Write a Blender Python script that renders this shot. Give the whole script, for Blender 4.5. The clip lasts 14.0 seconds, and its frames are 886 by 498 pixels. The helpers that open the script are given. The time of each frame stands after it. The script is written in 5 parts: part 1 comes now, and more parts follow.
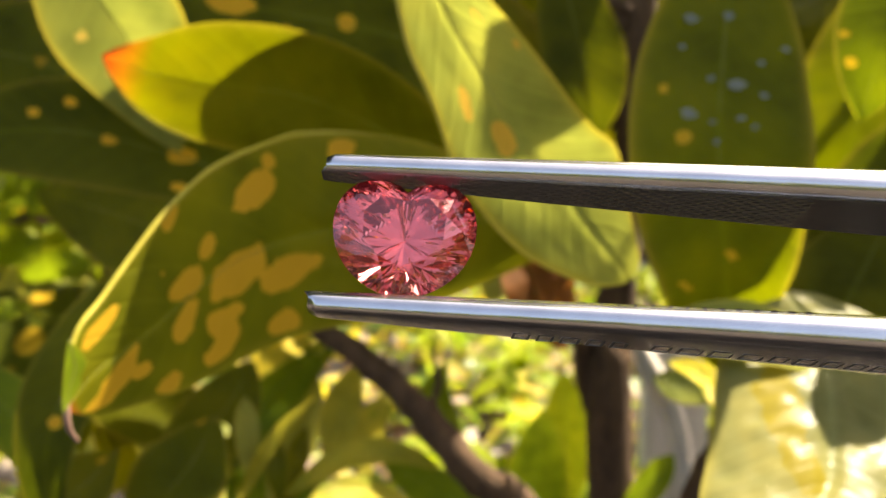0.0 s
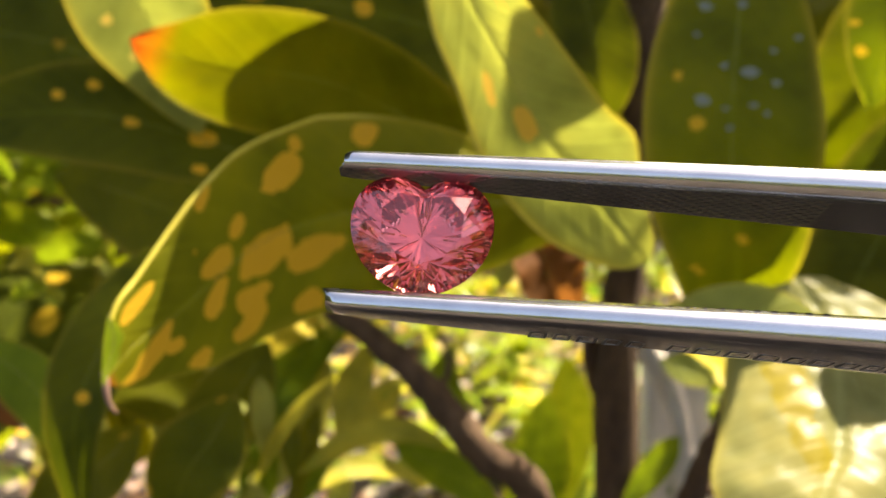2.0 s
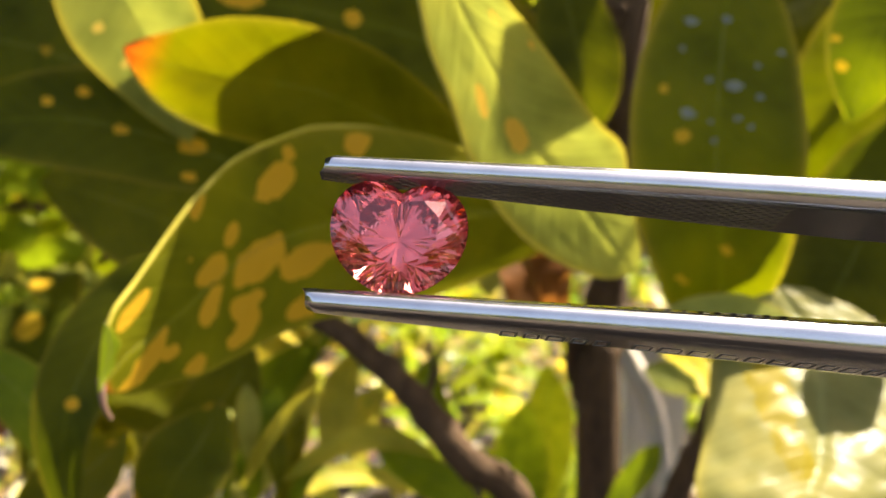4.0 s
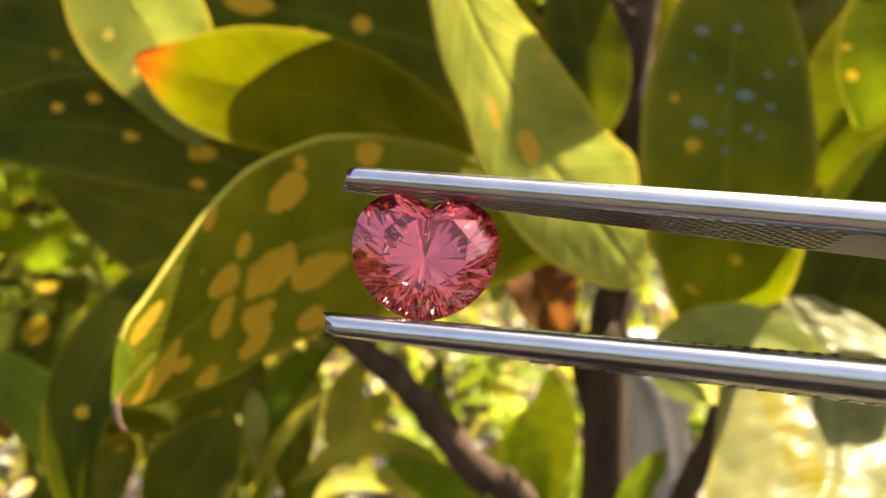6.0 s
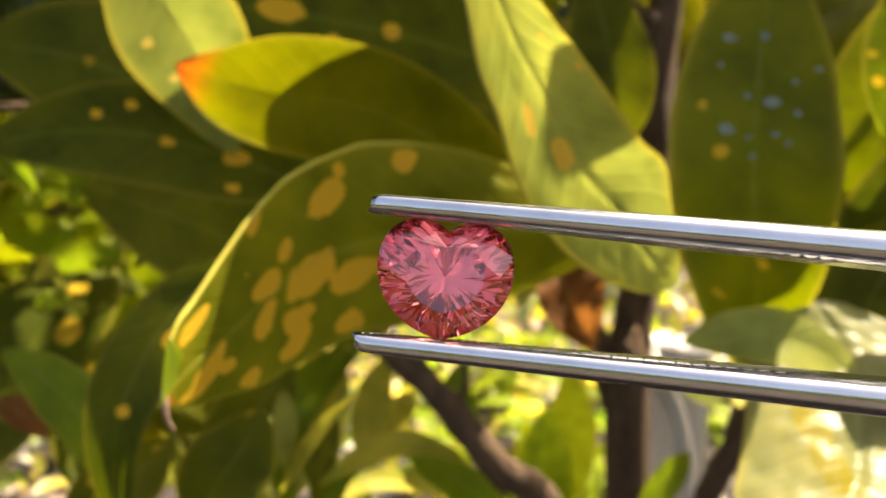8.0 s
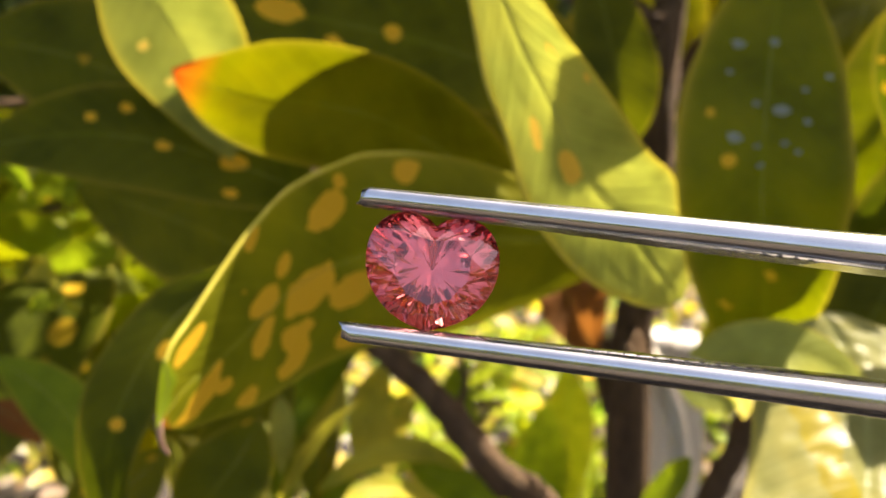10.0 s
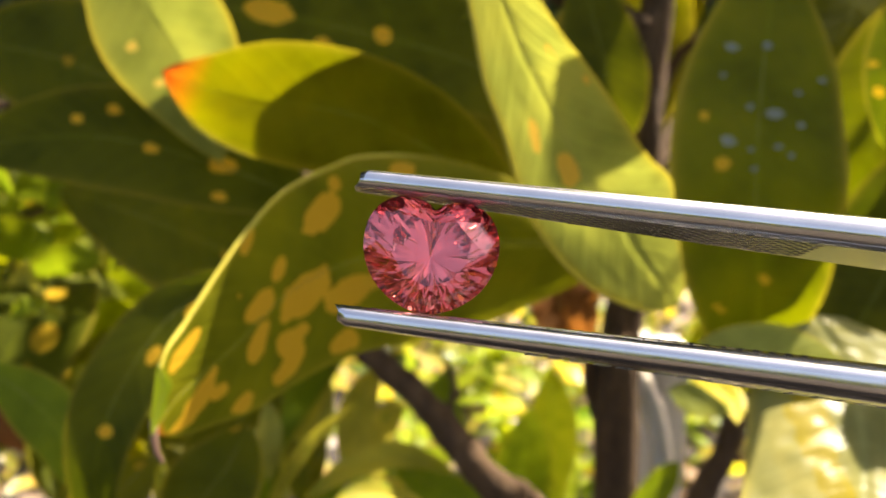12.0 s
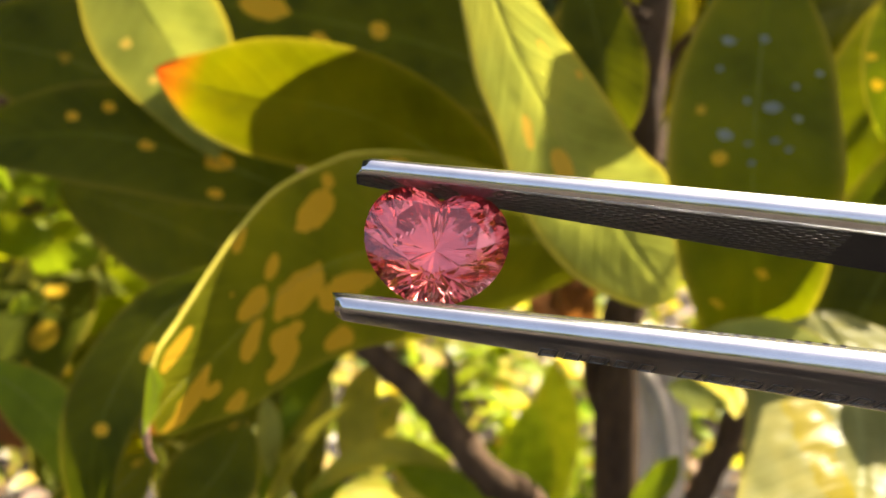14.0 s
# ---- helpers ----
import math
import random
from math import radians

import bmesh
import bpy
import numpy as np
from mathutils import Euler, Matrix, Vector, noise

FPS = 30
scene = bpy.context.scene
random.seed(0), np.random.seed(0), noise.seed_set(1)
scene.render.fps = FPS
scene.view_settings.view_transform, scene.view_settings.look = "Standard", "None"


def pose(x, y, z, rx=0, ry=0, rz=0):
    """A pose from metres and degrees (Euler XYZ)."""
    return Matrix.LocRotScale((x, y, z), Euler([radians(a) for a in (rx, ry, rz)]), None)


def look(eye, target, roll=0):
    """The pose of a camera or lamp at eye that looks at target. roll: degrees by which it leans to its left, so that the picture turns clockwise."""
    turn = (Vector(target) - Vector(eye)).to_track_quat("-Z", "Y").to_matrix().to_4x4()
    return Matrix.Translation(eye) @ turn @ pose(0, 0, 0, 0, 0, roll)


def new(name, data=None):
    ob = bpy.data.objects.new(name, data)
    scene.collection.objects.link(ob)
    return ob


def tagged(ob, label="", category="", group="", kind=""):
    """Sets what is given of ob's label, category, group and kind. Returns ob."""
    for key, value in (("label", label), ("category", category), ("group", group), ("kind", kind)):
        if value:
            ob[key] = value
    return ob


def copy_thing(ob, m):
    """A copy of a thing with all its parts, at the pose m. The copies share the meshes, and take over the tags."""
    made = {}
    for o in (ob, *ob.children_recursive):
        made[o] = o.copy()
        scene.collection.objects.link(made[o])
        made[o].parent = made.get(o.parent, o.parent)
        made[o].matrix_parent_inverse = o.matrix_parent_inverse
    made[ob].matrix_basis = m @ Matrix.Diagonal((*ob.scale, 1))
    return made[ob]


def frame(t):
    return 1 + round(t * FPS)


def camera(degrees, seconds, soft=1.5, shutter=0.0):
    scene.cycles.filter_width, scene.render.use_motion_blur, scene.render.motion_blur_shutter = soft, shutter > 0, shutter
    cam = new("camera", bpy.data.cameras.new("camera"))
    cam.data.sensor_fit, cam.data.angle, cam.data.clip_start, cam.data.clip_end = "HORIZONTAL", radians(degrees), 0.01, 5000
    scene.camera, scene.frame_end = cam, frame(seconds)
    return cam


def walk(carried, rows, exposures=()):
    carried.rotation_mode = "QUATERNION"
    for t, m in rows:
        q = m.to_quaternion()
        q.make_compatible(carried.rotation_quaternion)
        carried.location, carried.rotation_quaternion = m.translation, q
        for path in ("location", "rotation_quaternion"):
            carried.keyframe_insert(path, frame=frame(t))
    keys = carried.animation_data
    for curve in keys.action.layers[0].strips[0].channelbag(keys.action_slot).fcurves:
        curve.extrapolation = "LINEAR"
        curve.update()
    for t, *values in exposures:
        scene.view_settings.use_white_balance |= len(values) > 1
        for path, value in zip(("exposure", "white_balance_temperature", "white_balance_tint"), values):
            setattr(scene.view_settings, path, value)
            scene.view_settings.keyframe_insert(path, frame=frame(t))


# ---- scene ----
cam = camera(50, 14.0, soft=1.5)
cam.data.dof.use_dof = True
cam.data.dof.focus_distance = 0.0495
cam.data.dof.aperture_fstop = 62.0
walk(cam, [
    (0, pose(0.00273, 0.00065, 0.54768, 79.59, 0.40, -0.51)),
    (0.5, pose(0.00256, 0.00309, 0.54876, 78.88, 0.42, -0.35)),
    (1, pose(0.00092, 0.00079, 0.54966, 78.22, 0.27, -0.02)),
    (1.5, pose(0.00001, 0.00002, 0.54999, 78.00, 0.05, -0.01)),
    (2, pose(-0.00047, -0.00314, 0.54782, 78.71, 0.01, -0.41)),
    (2.5, pose(-0.00164, -0.00367, 0.54763, 78.98, -0.04, -1.00)),
    (3, pose(-0.00178, -0.00411, 0.54721, 79.26, -0.23, -1.29)),
    (5.5, pose(-0.00364, -0.00523, 0.55049, 79.05, -0.81, -1.79)),
    (6, pose(-0.00382, -0.00447, 0.55013, 79.13, -0.80, -1.41)),
    (6.5, pose(-0.00561, -0.00541, 0.55068, 79.07, -0.82, -1.24)),
    (7, pose(-0.00715, -0.00642, 0.55121, 79.15, -0.81, -0.84)),
    (9.5, pose(-0.00644, -0.00789, 0.55118, 79.22, -0.76, -0.34)),
    (10, pose(-0.00779, -0.00309, 0.55401, 78.63, -1.11, -0.58)),
    (10.5, pose(-0.00937, -0.00888, 0.55060, 79.25, -1.17, -1.08)),
    (11, pose(-0.00810, -0.00641, 0.55028, 79.42, -1.37, -0.80)),
    (11.5, pose(-0.00829, -0.00053, 0.55474, 78.46, -1.40, -1.21)),
    (12, pose(-0.01029, -0.00142, 0.55338, 78.96, -1.32, -1.78)),
    (12.5, pose(-0.00738, -0.00655, 0.55223, 79.11, -1.03, -1.76)),
    (13, pose(-0.00876, -0.00759, 0.55180, 79.13, -1.04, -1.71)),
    (13.5, pose(-0.01253, 0.00584, 0.55613, 78.56, -1.46, -1.85)),
    (14, pose(-0.00889, -0.00088, 0.55376, 78.58, -1.00, -1.63)),
], exposures=[(0, 2.12, 7200, 12), (14, 2.12, 7200, 12)])

# ---- light: high sun beyond the shrub, clear sky ----
SUN_AZ, SUN_EL = 52.0, 54.0
world = bpy.data.worlds.new("garden_sky")
scene.world = world
world.use_nodes = True
sky = world.node_tree.nodes.new("ShaderNodeTexSky")
sky.sky_type = "NISHITA"
sky.sun_disc = False
sky.sun_elevation, sky.sun_rotation = radians(SUN_EL), radians(SUN_AZ)
sky.dust_density, sky.air_density, sky.ozone_density = 6.0, 0.6, 0.4
back = world.node_tree.nodes["Background"]
back.inputs["Strength"].default_value = 0.125
world.node_tree.links.new(sky.outputs["Color"], back.inputs["Color"])
sun_dir = Vector((math.sin(radians(SUN_AZ)) * math.cos(radians(SUN_EL)),
                  math.cos(radians(SUN_AZ)) * math.cos(radians(SUN_EL)), math.sin(radians(SUN_EL))))
sun = new("sun", bpy.data.lights.new("sun", "SUN"))
sun.data.energy, sun.data.angle, sun.data.color = 4.4, radians(0.53), (1.0, 0.93, 0.8)
sun.matrix_world = look(sun_dir * 20, (0, 0, 0))


# ---- materials ----
def graph(name):
    m = bpy.data.materials.new(name)
    m.use_nodes = True
    m.node_tree.nodes.clear()
    nt = m.node_tree

    def node(kind, **sets):
        n = nt.nodes.new(kind)
        for k, v in sets.items():
            n.inputs[k.replace("_", " ")].default_value = v
        return n

    def join(a, b):
        nt.links.new(a, b)

    return m, node, join


def ramp_node(node, stops):
    r = node("ShaderNodeValToRGB")
    while len(r.color_ramp.elements) < len(stops):
        r.color_ramp.elements.new(0.5)
    for e, (p, c) in zip(r.color_ramp.elements, stops):
        e.position, e.color = p, (*c, 1) if len(c) == 3 else c
    return r


def mixer(node, join, fac, a, b, kind="MIX"):
    n = node("ShaderNodeMix")
    n.data_type, n.blend_type = "RGBA", kind
    for sock, v in ((n.inputs[0], fac), (n.inputs[6], a), (n.inputs[7], b)):
        if isinstance(v, bpy.types.NodeSocket):
            join(v, sock)
        elif isinstance(v, (int, float)):
            sock.default_value = v
        else:
            sock.default_value = (*v, 1)
    return n.outputs[2]


def calc(node, join, op, a, b=0.0, c=0.0):
    n = node("ShaderNodeMath")
    n.operation = op
    for sock, v in zip(n.inputs, (a, b, c)):
        if isinstance(v, bpy.types.NodeSocket):
            join(v, sock)
        else:
            sock.default_value = v
    return n.outputs[0]


def leaf_material(name, green, glow, spot_rgb, spot_glow, scatter, rough=0.38, through_fac=0.45, rim=0.6):
    """Leaf blade. The attribute 'leaf' holds: along, across, pigment spot, redness of the tip."""
    m, node, join = graph(name)
    at = node("ShaderNodeAttribute")
    at.attribute_name = "leaf"
    sep = node("ShaderNodeSeparateColor")
    join(at.outputs["Color"], sep.inputs[0])
    u, v, spot, red = sep.outputs[0], sep.outputs[1], sep.outputs[2], at.outputs["Alpha"]
    tex = node("ShaderNodeTexCoord")
    info = node("ShaderNodeObjectInfo")
    fine = node("ShaderNodeTexNoise", Scale=420.0, Detail=5.0, Roughness=0.6)
    coarse = node("ShaderNodeTexNoise", Scale=75.0, Detail=3.0)
    for n in (fine, coarse):
        join(tex.outputs["Object"], n.inputs["Vector"])
    across = calc(node, join, "ABSOLUTE", calc(node, join, "MULTIPLY_ADD", v, 2.0, -1.0))
    # side veins run forward from the midrib
    phase = calc(node, join, "MULTIPLY_ADD", across, -0.16, u)
    wave = calc(node, join, "SINE", calc(node, join, "MULTIPLY_ADD", coarse.outputs["Fac"], 1.2,
                                         calc(node, join, "MULTIPLY", phase, 88.0)))
    vein = calc(node, join, "POWER", calc(node, join, "MULTIPLY_ADD", wave, 0.5, 0.5), 10.0)
    rib = calc(node, join, "SMOOTH_MIN", 1.0, calc(node, join, "MAXIMUM", 0.0, calc(node, join, "MULTIPLY_ADD", across, -14.0, 1.0)), 0.1)
    edge = calc(node, join, "MULTIPLY", calc(node, join, "POWER", across, 18.0), rim)
    if scatter:
        vec = node("ShaderNodeCombineXYZ")
        join(calc(node, join, "MULTIPLY_ADD", info.outputs["Random"], 37.0, u), vec.inputs[0])
        join(calc(node, join, "MULTIPLY", v, 0.45), vec.inputs[1])
        vor = node("ShaderNodeTexVoronoi", Scale=scatter, Randomness=1.0)
        join(vec.outputs[0], vor.inputs["Vector"])
        wob = calc(node, join, "MULTIPLY_ADD", fine.outputs["Fac"], 0.22, vor.outputs["Distance"])
        cell = node("ShaderNodeSeparateColor")
        join(vor.outputs["Color"], cell.inputs[0])
        size = calc(node, join, "MULTIPLY_ADD", cell.outputs[0], 0.34, 0.06)
        rnd = calc(node, join, "LESS_THAN", wob, size)
        spot = calc(node, join, "MAXIMUM", spot, rnd)
    else:
        spot = calc(node, join, "GREATER_THAN", calc(node, join, "MULTIPLY_ADD", fine.outputs["Fac"], 0.3, spot), 0.65)
    tone = ramp_node(node, [(0.3, (0.62, 0.66, 0.6)), (0.5, (1, 1, 1)), (0.72, (1.35, 1.25, 1.1))])
    join(coarse.outputs["Fac"], tone.inputs[0])
    own = ramp_node(node, [(0.0, (0.75, 0.82, 0.9)), (0.5, (1, 1, 1)), (1.0, (1.4, 1.2, 0.9))])
    join(info.outputs["Random"], own.inputs[0])

    def colours(g, s, r, e):
        c = mixer(node, join, 1.0, g, tone.outputs[0], "MULTIPLY")
        c = mixer(node, join, 1.0, c, own.outputs[0], "MULTIPLY")
        c = mixer(node, join, calc(node, join, "MULTIPLY", vein, 0.10), c, [x * 1.7 for x in g])
        c = mixer(node, join, calc(node, join, "MULTIPLY", rib, 0.22), c, [min(1, x * 2.2) for x in g])
        c = mixer(node, join, spot, c, s)
        c = mixer(node, join, edge, c, e)
        return mixer(node, join, red, c, r)

    front = colours(green, spot_rgb, (0.38, 0.08, 0.012), (0.5, 0.4, 0.05))
    behind = colours(glow, spot_glow, (0.75, 0.13, 0.01), (0.85, 0.62, 0.04))
    bump = node("ShaderNodeBump", Strength=0.25, Distance=0.0005)
    relief = calc(node, join, "MULTIPLY_ADD", vein, -0.5, calc(node, join, "MULTIPLY_ADD", fine.outputs["Fac"], 0.35, coarse.outputs["Fac"]))
    join(relief, bump.inputs["Height"])
    skin = node("ShaderNodeBsdfPrincipled", IOR=1.4, Specular_IOR_Level=0.15)
    join(front, skin.inputs["Base Color"])
    join(calc(node, join, "MULTIPLY_ADD", fine.outputs["Fac"], 0.25, rough - 0.1), skin.inputs["Roughness"])
    join(bump.outputs[0], skin.inputs["Normal"])
    lit = node("ShaderNodeBsdfTranslucent")
    join(behind, lit.inputs["Color"])
    join(bump.outputs[0], lit.inputs["Normal"])
    mix = node("ShaderNodeMixShader", Fac=through_fac)
    join(skin.outputs[0], mix.inputs[1])
    join(lit.outputs[0], mix.inputs[2])
    out = node("ShaderNodeOutputMaterial")
    join(mix.outputs[0], out.inputs[0])
    return m


def rough_material(name, stops, scale, rough=0.85, bump_d=0.002, stretch=(1, 1, 1), detail=8.0, metal=0.0):
    m, node, join = graph(name)
    tex = node("ShaderNodeTexCoord")
    mp = node("ShaderNodeMapping", Scale=stretch)
    join(tex.outputs["Object"], mp.inputs[0])
    big = node("ShaderNodeTexNoise", Scale=scale, Detail=detail, Roughness=0.62)
    small = node("ShaderNodeTexNoise", Scale=scale * 7.3, Detail=4.0)
    for n in (big, small):
        join(mp.outputs[0], n.inputs["Vector"])
    r = ramp_node(node, stops)
    join(calc(node, join, "MULTIPLY_ADD", small.outputs["Fac"], 0.3, calc(node, join, "MULTIPLY", big.outputs["Fac"], 0.7)), r.inputs[0])
    p = node("ShaderNodeBsdfPrincipled", Metallic=metal)
    join(r.outputs[0], p.inputs["Base Color"])
    join(calc(node, join, "MULTIPLY_ADD", small.outputs["Fac"], 0.2, rough - 0.1), p.inputs["Roughness"])
    b = node("ShaderNodeBump", Strength=0.6, Distance=bump_d)
    join(calc(node, join, "ADD", big.outputs["Fac"], calc(node, join, "MULTIPLY", small.outputs["Fac"], 0.4)), b.inputs["Height"])
    join(b.outputs[0], p.inputs["Normal"])
    out = node("ShaderNodeOutputMaterial")
    join(p.outputs[0], out.inputs[0])
    return m


def island_leaf_material(name, stops, glow):
    """Small far leaves: every leaf takes its own colour."""
    m, node, join = graph(name)
    geo = node("ShaderNodeNewGeometry")
    r = ramp_node(node, stops)
    join(geo.outputs["Random Per Island"], r.inputs[0])
    tex = node("ShaderNodeTexCoord")
    nz = node("ShaderNodeTexNoise", Scale=60.0, Detail=3.0)
    join(tex.outputs["Object"], nz.inputs["Vector"])
    c = mixer(node, join, 0.6, r.outputs[0], mixer(node, join, 1.0, r.outputs[0], nz.outputs["Color"], "OVERLAY"))
    p = node("ShaderNodeBsdfPrincipled", Roughness=0.42)
    join(c, p.inputs["Base Color"])
    t = node("ShaderNodeBsdfTranslucent")
    join(mixer(node, join, 1.0, c, glow, "MULTIPLY"), t.inputs["Color"])
    mix = node("ShaderNodeMixShader", Fac=0.45)
    join(p.outputs[0], mix.inputs[1])
    join(t.outputs[0], mix.inputs[2])
    out = node("ShaderNodeOutputMaterial")
    join(mix.outputs[0], out.inputs[0])
    return m


def steel_material(name, rough, base=(0.64, 0.635, 0.625)):
    m, node, join = graph(name)
    tex = node("ShaderNodeTexCoord")
    mp = node("ShaderNodeMapping", Scale=(0.06, 1, 1))
    join(tex.outputs["Object"], mp.inputs[0])
    brush = node("ShaderNodeTexNoise", Scale=5200.0, Detail=4.0)
    smear = node("ShaderNodeTexNoise", Scale=260.0, Detail=4.0)
    join(mp.outputs[0], brush.inputs["Vector"])
    join(tex.outputs["Object"], smear.inputs["Vector"])
    p = node("ShaderNodeBsdfPrincipled", Metallic=1.0)
    tone = ramp_node(node, [(0.35, [x * 0.86 for x in base]), (0.65, base)])
    join(smear.outputs["Fac"], tone.inputs[0])
    join(tone.outputs[0], p.inputs["Base Color"])
    join(calc(node, join, "MULTIPLY_ADD", smear.outputs["Fac"], 0.14, calc(node, join, "MULTIPLY_ADD", brush.outputs["Fac"], 0.1, rough - 0.12)), p.inputs["Roughness"])
    b = node("ShaderNodeBump", Strength=0.12, Distance=0.00004)
    join(brush.outputs["Fac"], b.inputs["Height"])
    join(b.outputs[0], p.inputs["Normal"])
    out = node("ShaderNodeOutputMaterial")
    join(p.outputs[0], out.inputs[0])
    return m


def gem_material(name):
    m, node, join = graph(name)
    # clear pink stone; a diffuse red share is added to lift its dark facets
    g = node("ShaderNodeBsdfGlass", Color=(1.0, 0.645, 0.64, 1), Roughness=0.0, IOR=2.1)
    red_lift = node("ShaderNodeBsdfDiffuse", Color=(0.97, 0.09, 0.12, 1))
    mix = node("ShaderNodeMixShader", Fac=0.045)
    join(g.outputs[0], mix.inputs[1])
    join(red_lift.outputs[0], mix.inputs[2])
    out = node("ShaderNodeOutputMaterial")
    join(mix.outputs[0], out.inputs[0])
    return m


OLIVE = leaf_material("olive_leaf", (0.102, 0.110, 0.004), (0.18, 0.205, 0.004), (0.80, 0.47, 0.03), (0.9, 0.52, 0.02), 0.0, rough=0.46, rim=0.4)
SPOTTED = leaf_material("spotted_leaf", (0.185, 0.180, 0.006), (0.21, 0.225, 0.005), (0.66, 0.38, 0.025), (0.75, 0.43, 0.02), 0.0, rough=0.5, rim=0.3)
DEEP = leaf_material("deep_green_leaf", (0.072, 0.098, 0.002), (0.22, 0.28, 0.005), (0.55, 0.36, 0.02), (0.8, 0.5, 0.02), 0.0, rough=0.42)
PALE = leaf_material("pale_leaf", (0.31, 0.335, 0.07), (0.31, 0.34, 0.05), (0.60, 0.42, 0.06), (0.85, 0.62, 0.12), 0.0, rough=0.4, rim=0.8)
# copy of PALE with brighter glow, putting missing backlight into its colour
BACKLIT = leaf_material("pale_leaf_backlit", (0.31, 0.335, 0.07), (0.47, 0.49, 0.07), (0.60, 0.40, 0.05), (0.85, 0.55, 0.08), 0.0, rough=0.4, through_fac=0.58, rim=0.8)
CREAM = leaf_material("cream_leaf", (0.18, 0.20, 0.085), (0.12, 0.135, 0.04), (0.30, 0.24, 0.025), (0.35, 0.28, 0.03), 0.0, rough=0.3, through_fac=0.35, rim=0.5)
FILL = leaf_material("shrub_leaf", (0.088, 0.098, 0.006), (0.30, 0.32, 0.006), (0.5, 0.32, 0.02), (0.8, 0.5, 0.02), 5.5, rough=0.46)
BRIGHT = leaf_material("bright_leaf", (0.19, 0.25, 0.012), (0.36, 0.46, 0.015), (0.5, 0.42, 0.05), (0.75, 0.6, 0.05), 0.0, through_fac=0.5)
YELLOW = leaf_material("yellow_leaf", (0.50, 0.44, 0.05), (0.72, 0.62, 0.05), (0.28, 0.33, 0.03), (0.5, 0.56, 0.04), 3.5, rough=0.4, through_fac=0.5)
DRY = leaf_material("dry_leaf", (0.20, 0.075, 0.02), (0.42, 0.15, 0.025), (0.3, 0.16, 0.05), (0.5, 0.25, 0.06), 0.0, rough=0.7, rim=0.1)
RIB = rough_material("leaf_rib", [(0.3, (0.14, 0.15, 0.012)), (0.7, (0.22, 0.22, 0.03))], 300, 0.6, 0.0001)
MARGIN = rough_material("leaf_margin", [(0.3, (0.42, 0.34, 0.02)), (0.7, (0.55, 0.48, 0.05))], 200, 0.5, 0.0001)
# matte pale colour for the sky glints painted on the upright leaf
SKY_GLINT = rough_material("water_mark", [(0.3, (0.13, 0.16, 0.12)), (0.7, (0.22, 0.25, 0.19))], 500, 0.75, 0.0001)
BARK = rough_material("bark", [(0.3, (0.03, 0.016, 0.007)), (0.55, (0.11, 0.062, 0.028)), (0.8, (0.24, 0.16, 0.09))], 170, 0.95, 0.004, (1, 1, 0.35))
SOIL = rough_material("soil", [(0.3, (0.009, 0.007, 0.005)), (0.55, (0.024, 0.017, 0.012)), (0.8, (0.055, 0.042, 0.03))], 14, 0.95, 0.01)
POST = rough_material("weathered_post", [(0.25, (0.36, 0.33, 0.30)), (0.6, (0.60, 0.57, 0.52)), (0.8, (0.70, 0.68, 0.64))], 40, 0.85, 0.001, (1, 1, 0.15))
STRAW = rough_material("bleached_stalk", [(0.25, (0.42, 0.37, 0.29)), (0.6, (0.66, 0.60, 0.50)), (0.8, (0.75, 0.70, 0.62))], 60, 0.8, 0.001, (1, 1, 0.2))
TIP = rough_material("withered_tip", [(0.3, (0.20, 0.09, 0.05)), (0.7, (0.42, 0.26, 0.18))], 900, 0.8, 0.0002)
GROUNDLEAF = island_leaf_material("ground_plant_leaf", [(0.0, (0.07, 0.12, 0.015)), (0.35, (0.20, 0.24, 0.03)), (0.7, (0.38, 0.33, 0.05)), (1.0, (0.55, 0.44, 0.12))], (1.5, 1.5, 0.6))
LITTER = island_leaf_material("leaf_litter", [(0.0, (0.10, 0.055, 0.03)), (0.5, (0.32, 0.21, 0.11)), (0.85, (0.55, 0.46, 0.32)), (1.0, (0.75, 0.7, 0.6))], (0.6, 0.5, 0.3))
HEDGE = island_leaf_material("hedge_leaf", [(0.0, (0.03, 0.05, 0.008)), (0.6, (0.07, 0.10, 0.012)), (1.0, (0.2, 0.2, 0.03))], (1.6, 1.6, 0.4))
STEEL = steel_material("polished_steel", 0.22, (0.70, 0.695, 0.685))
# same steel darkened, putting the inner faces' dim reflections into its colour
STEEL_IN = steel_material("darkened_inner_steel", 0.17, (0.30, 0.30, 0.295))
ENGRAVE = rough_material("engraved_steel", [(0.3, (0.12, 0.12, 0.12)), (0.7, (0.3, 0.3, 0.3))], 900, 0.5, 0.00005, metal=1.0)
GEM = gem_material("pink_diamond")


# ---- helpers for meshes ----
def mesh_of(name, verts, faces, material, smooth=True):
    me = bpy.data.meshes.new(name)
    me.from_pydata([tuple(v) for v in verts], [], faces)
    me.materials.append(material)
    me.polygons.foreach_set("use_smooth", [smooth] * len(faces))
    me.update()
    return me


def part_of(name, me, parent, label=""):
    ob = new(name, me)
    if parent is not None:
        ob.parent = parent
        ob.matrix_parent_inverse = Matrix.Translation(-ORIGIN.get(parent.name, Vector((0, 0, 0))))
    return tagged(ob, label)


ORIGIN = {}


def thing(name, at, label, category, group="", kind=""):
    ob = new(name)
    ob.empty_display_size = 0.01
    ob.location = at
    ORIGIN[ob.name] = Vector(at)
    return tagged(ob, label, category, group, kind)


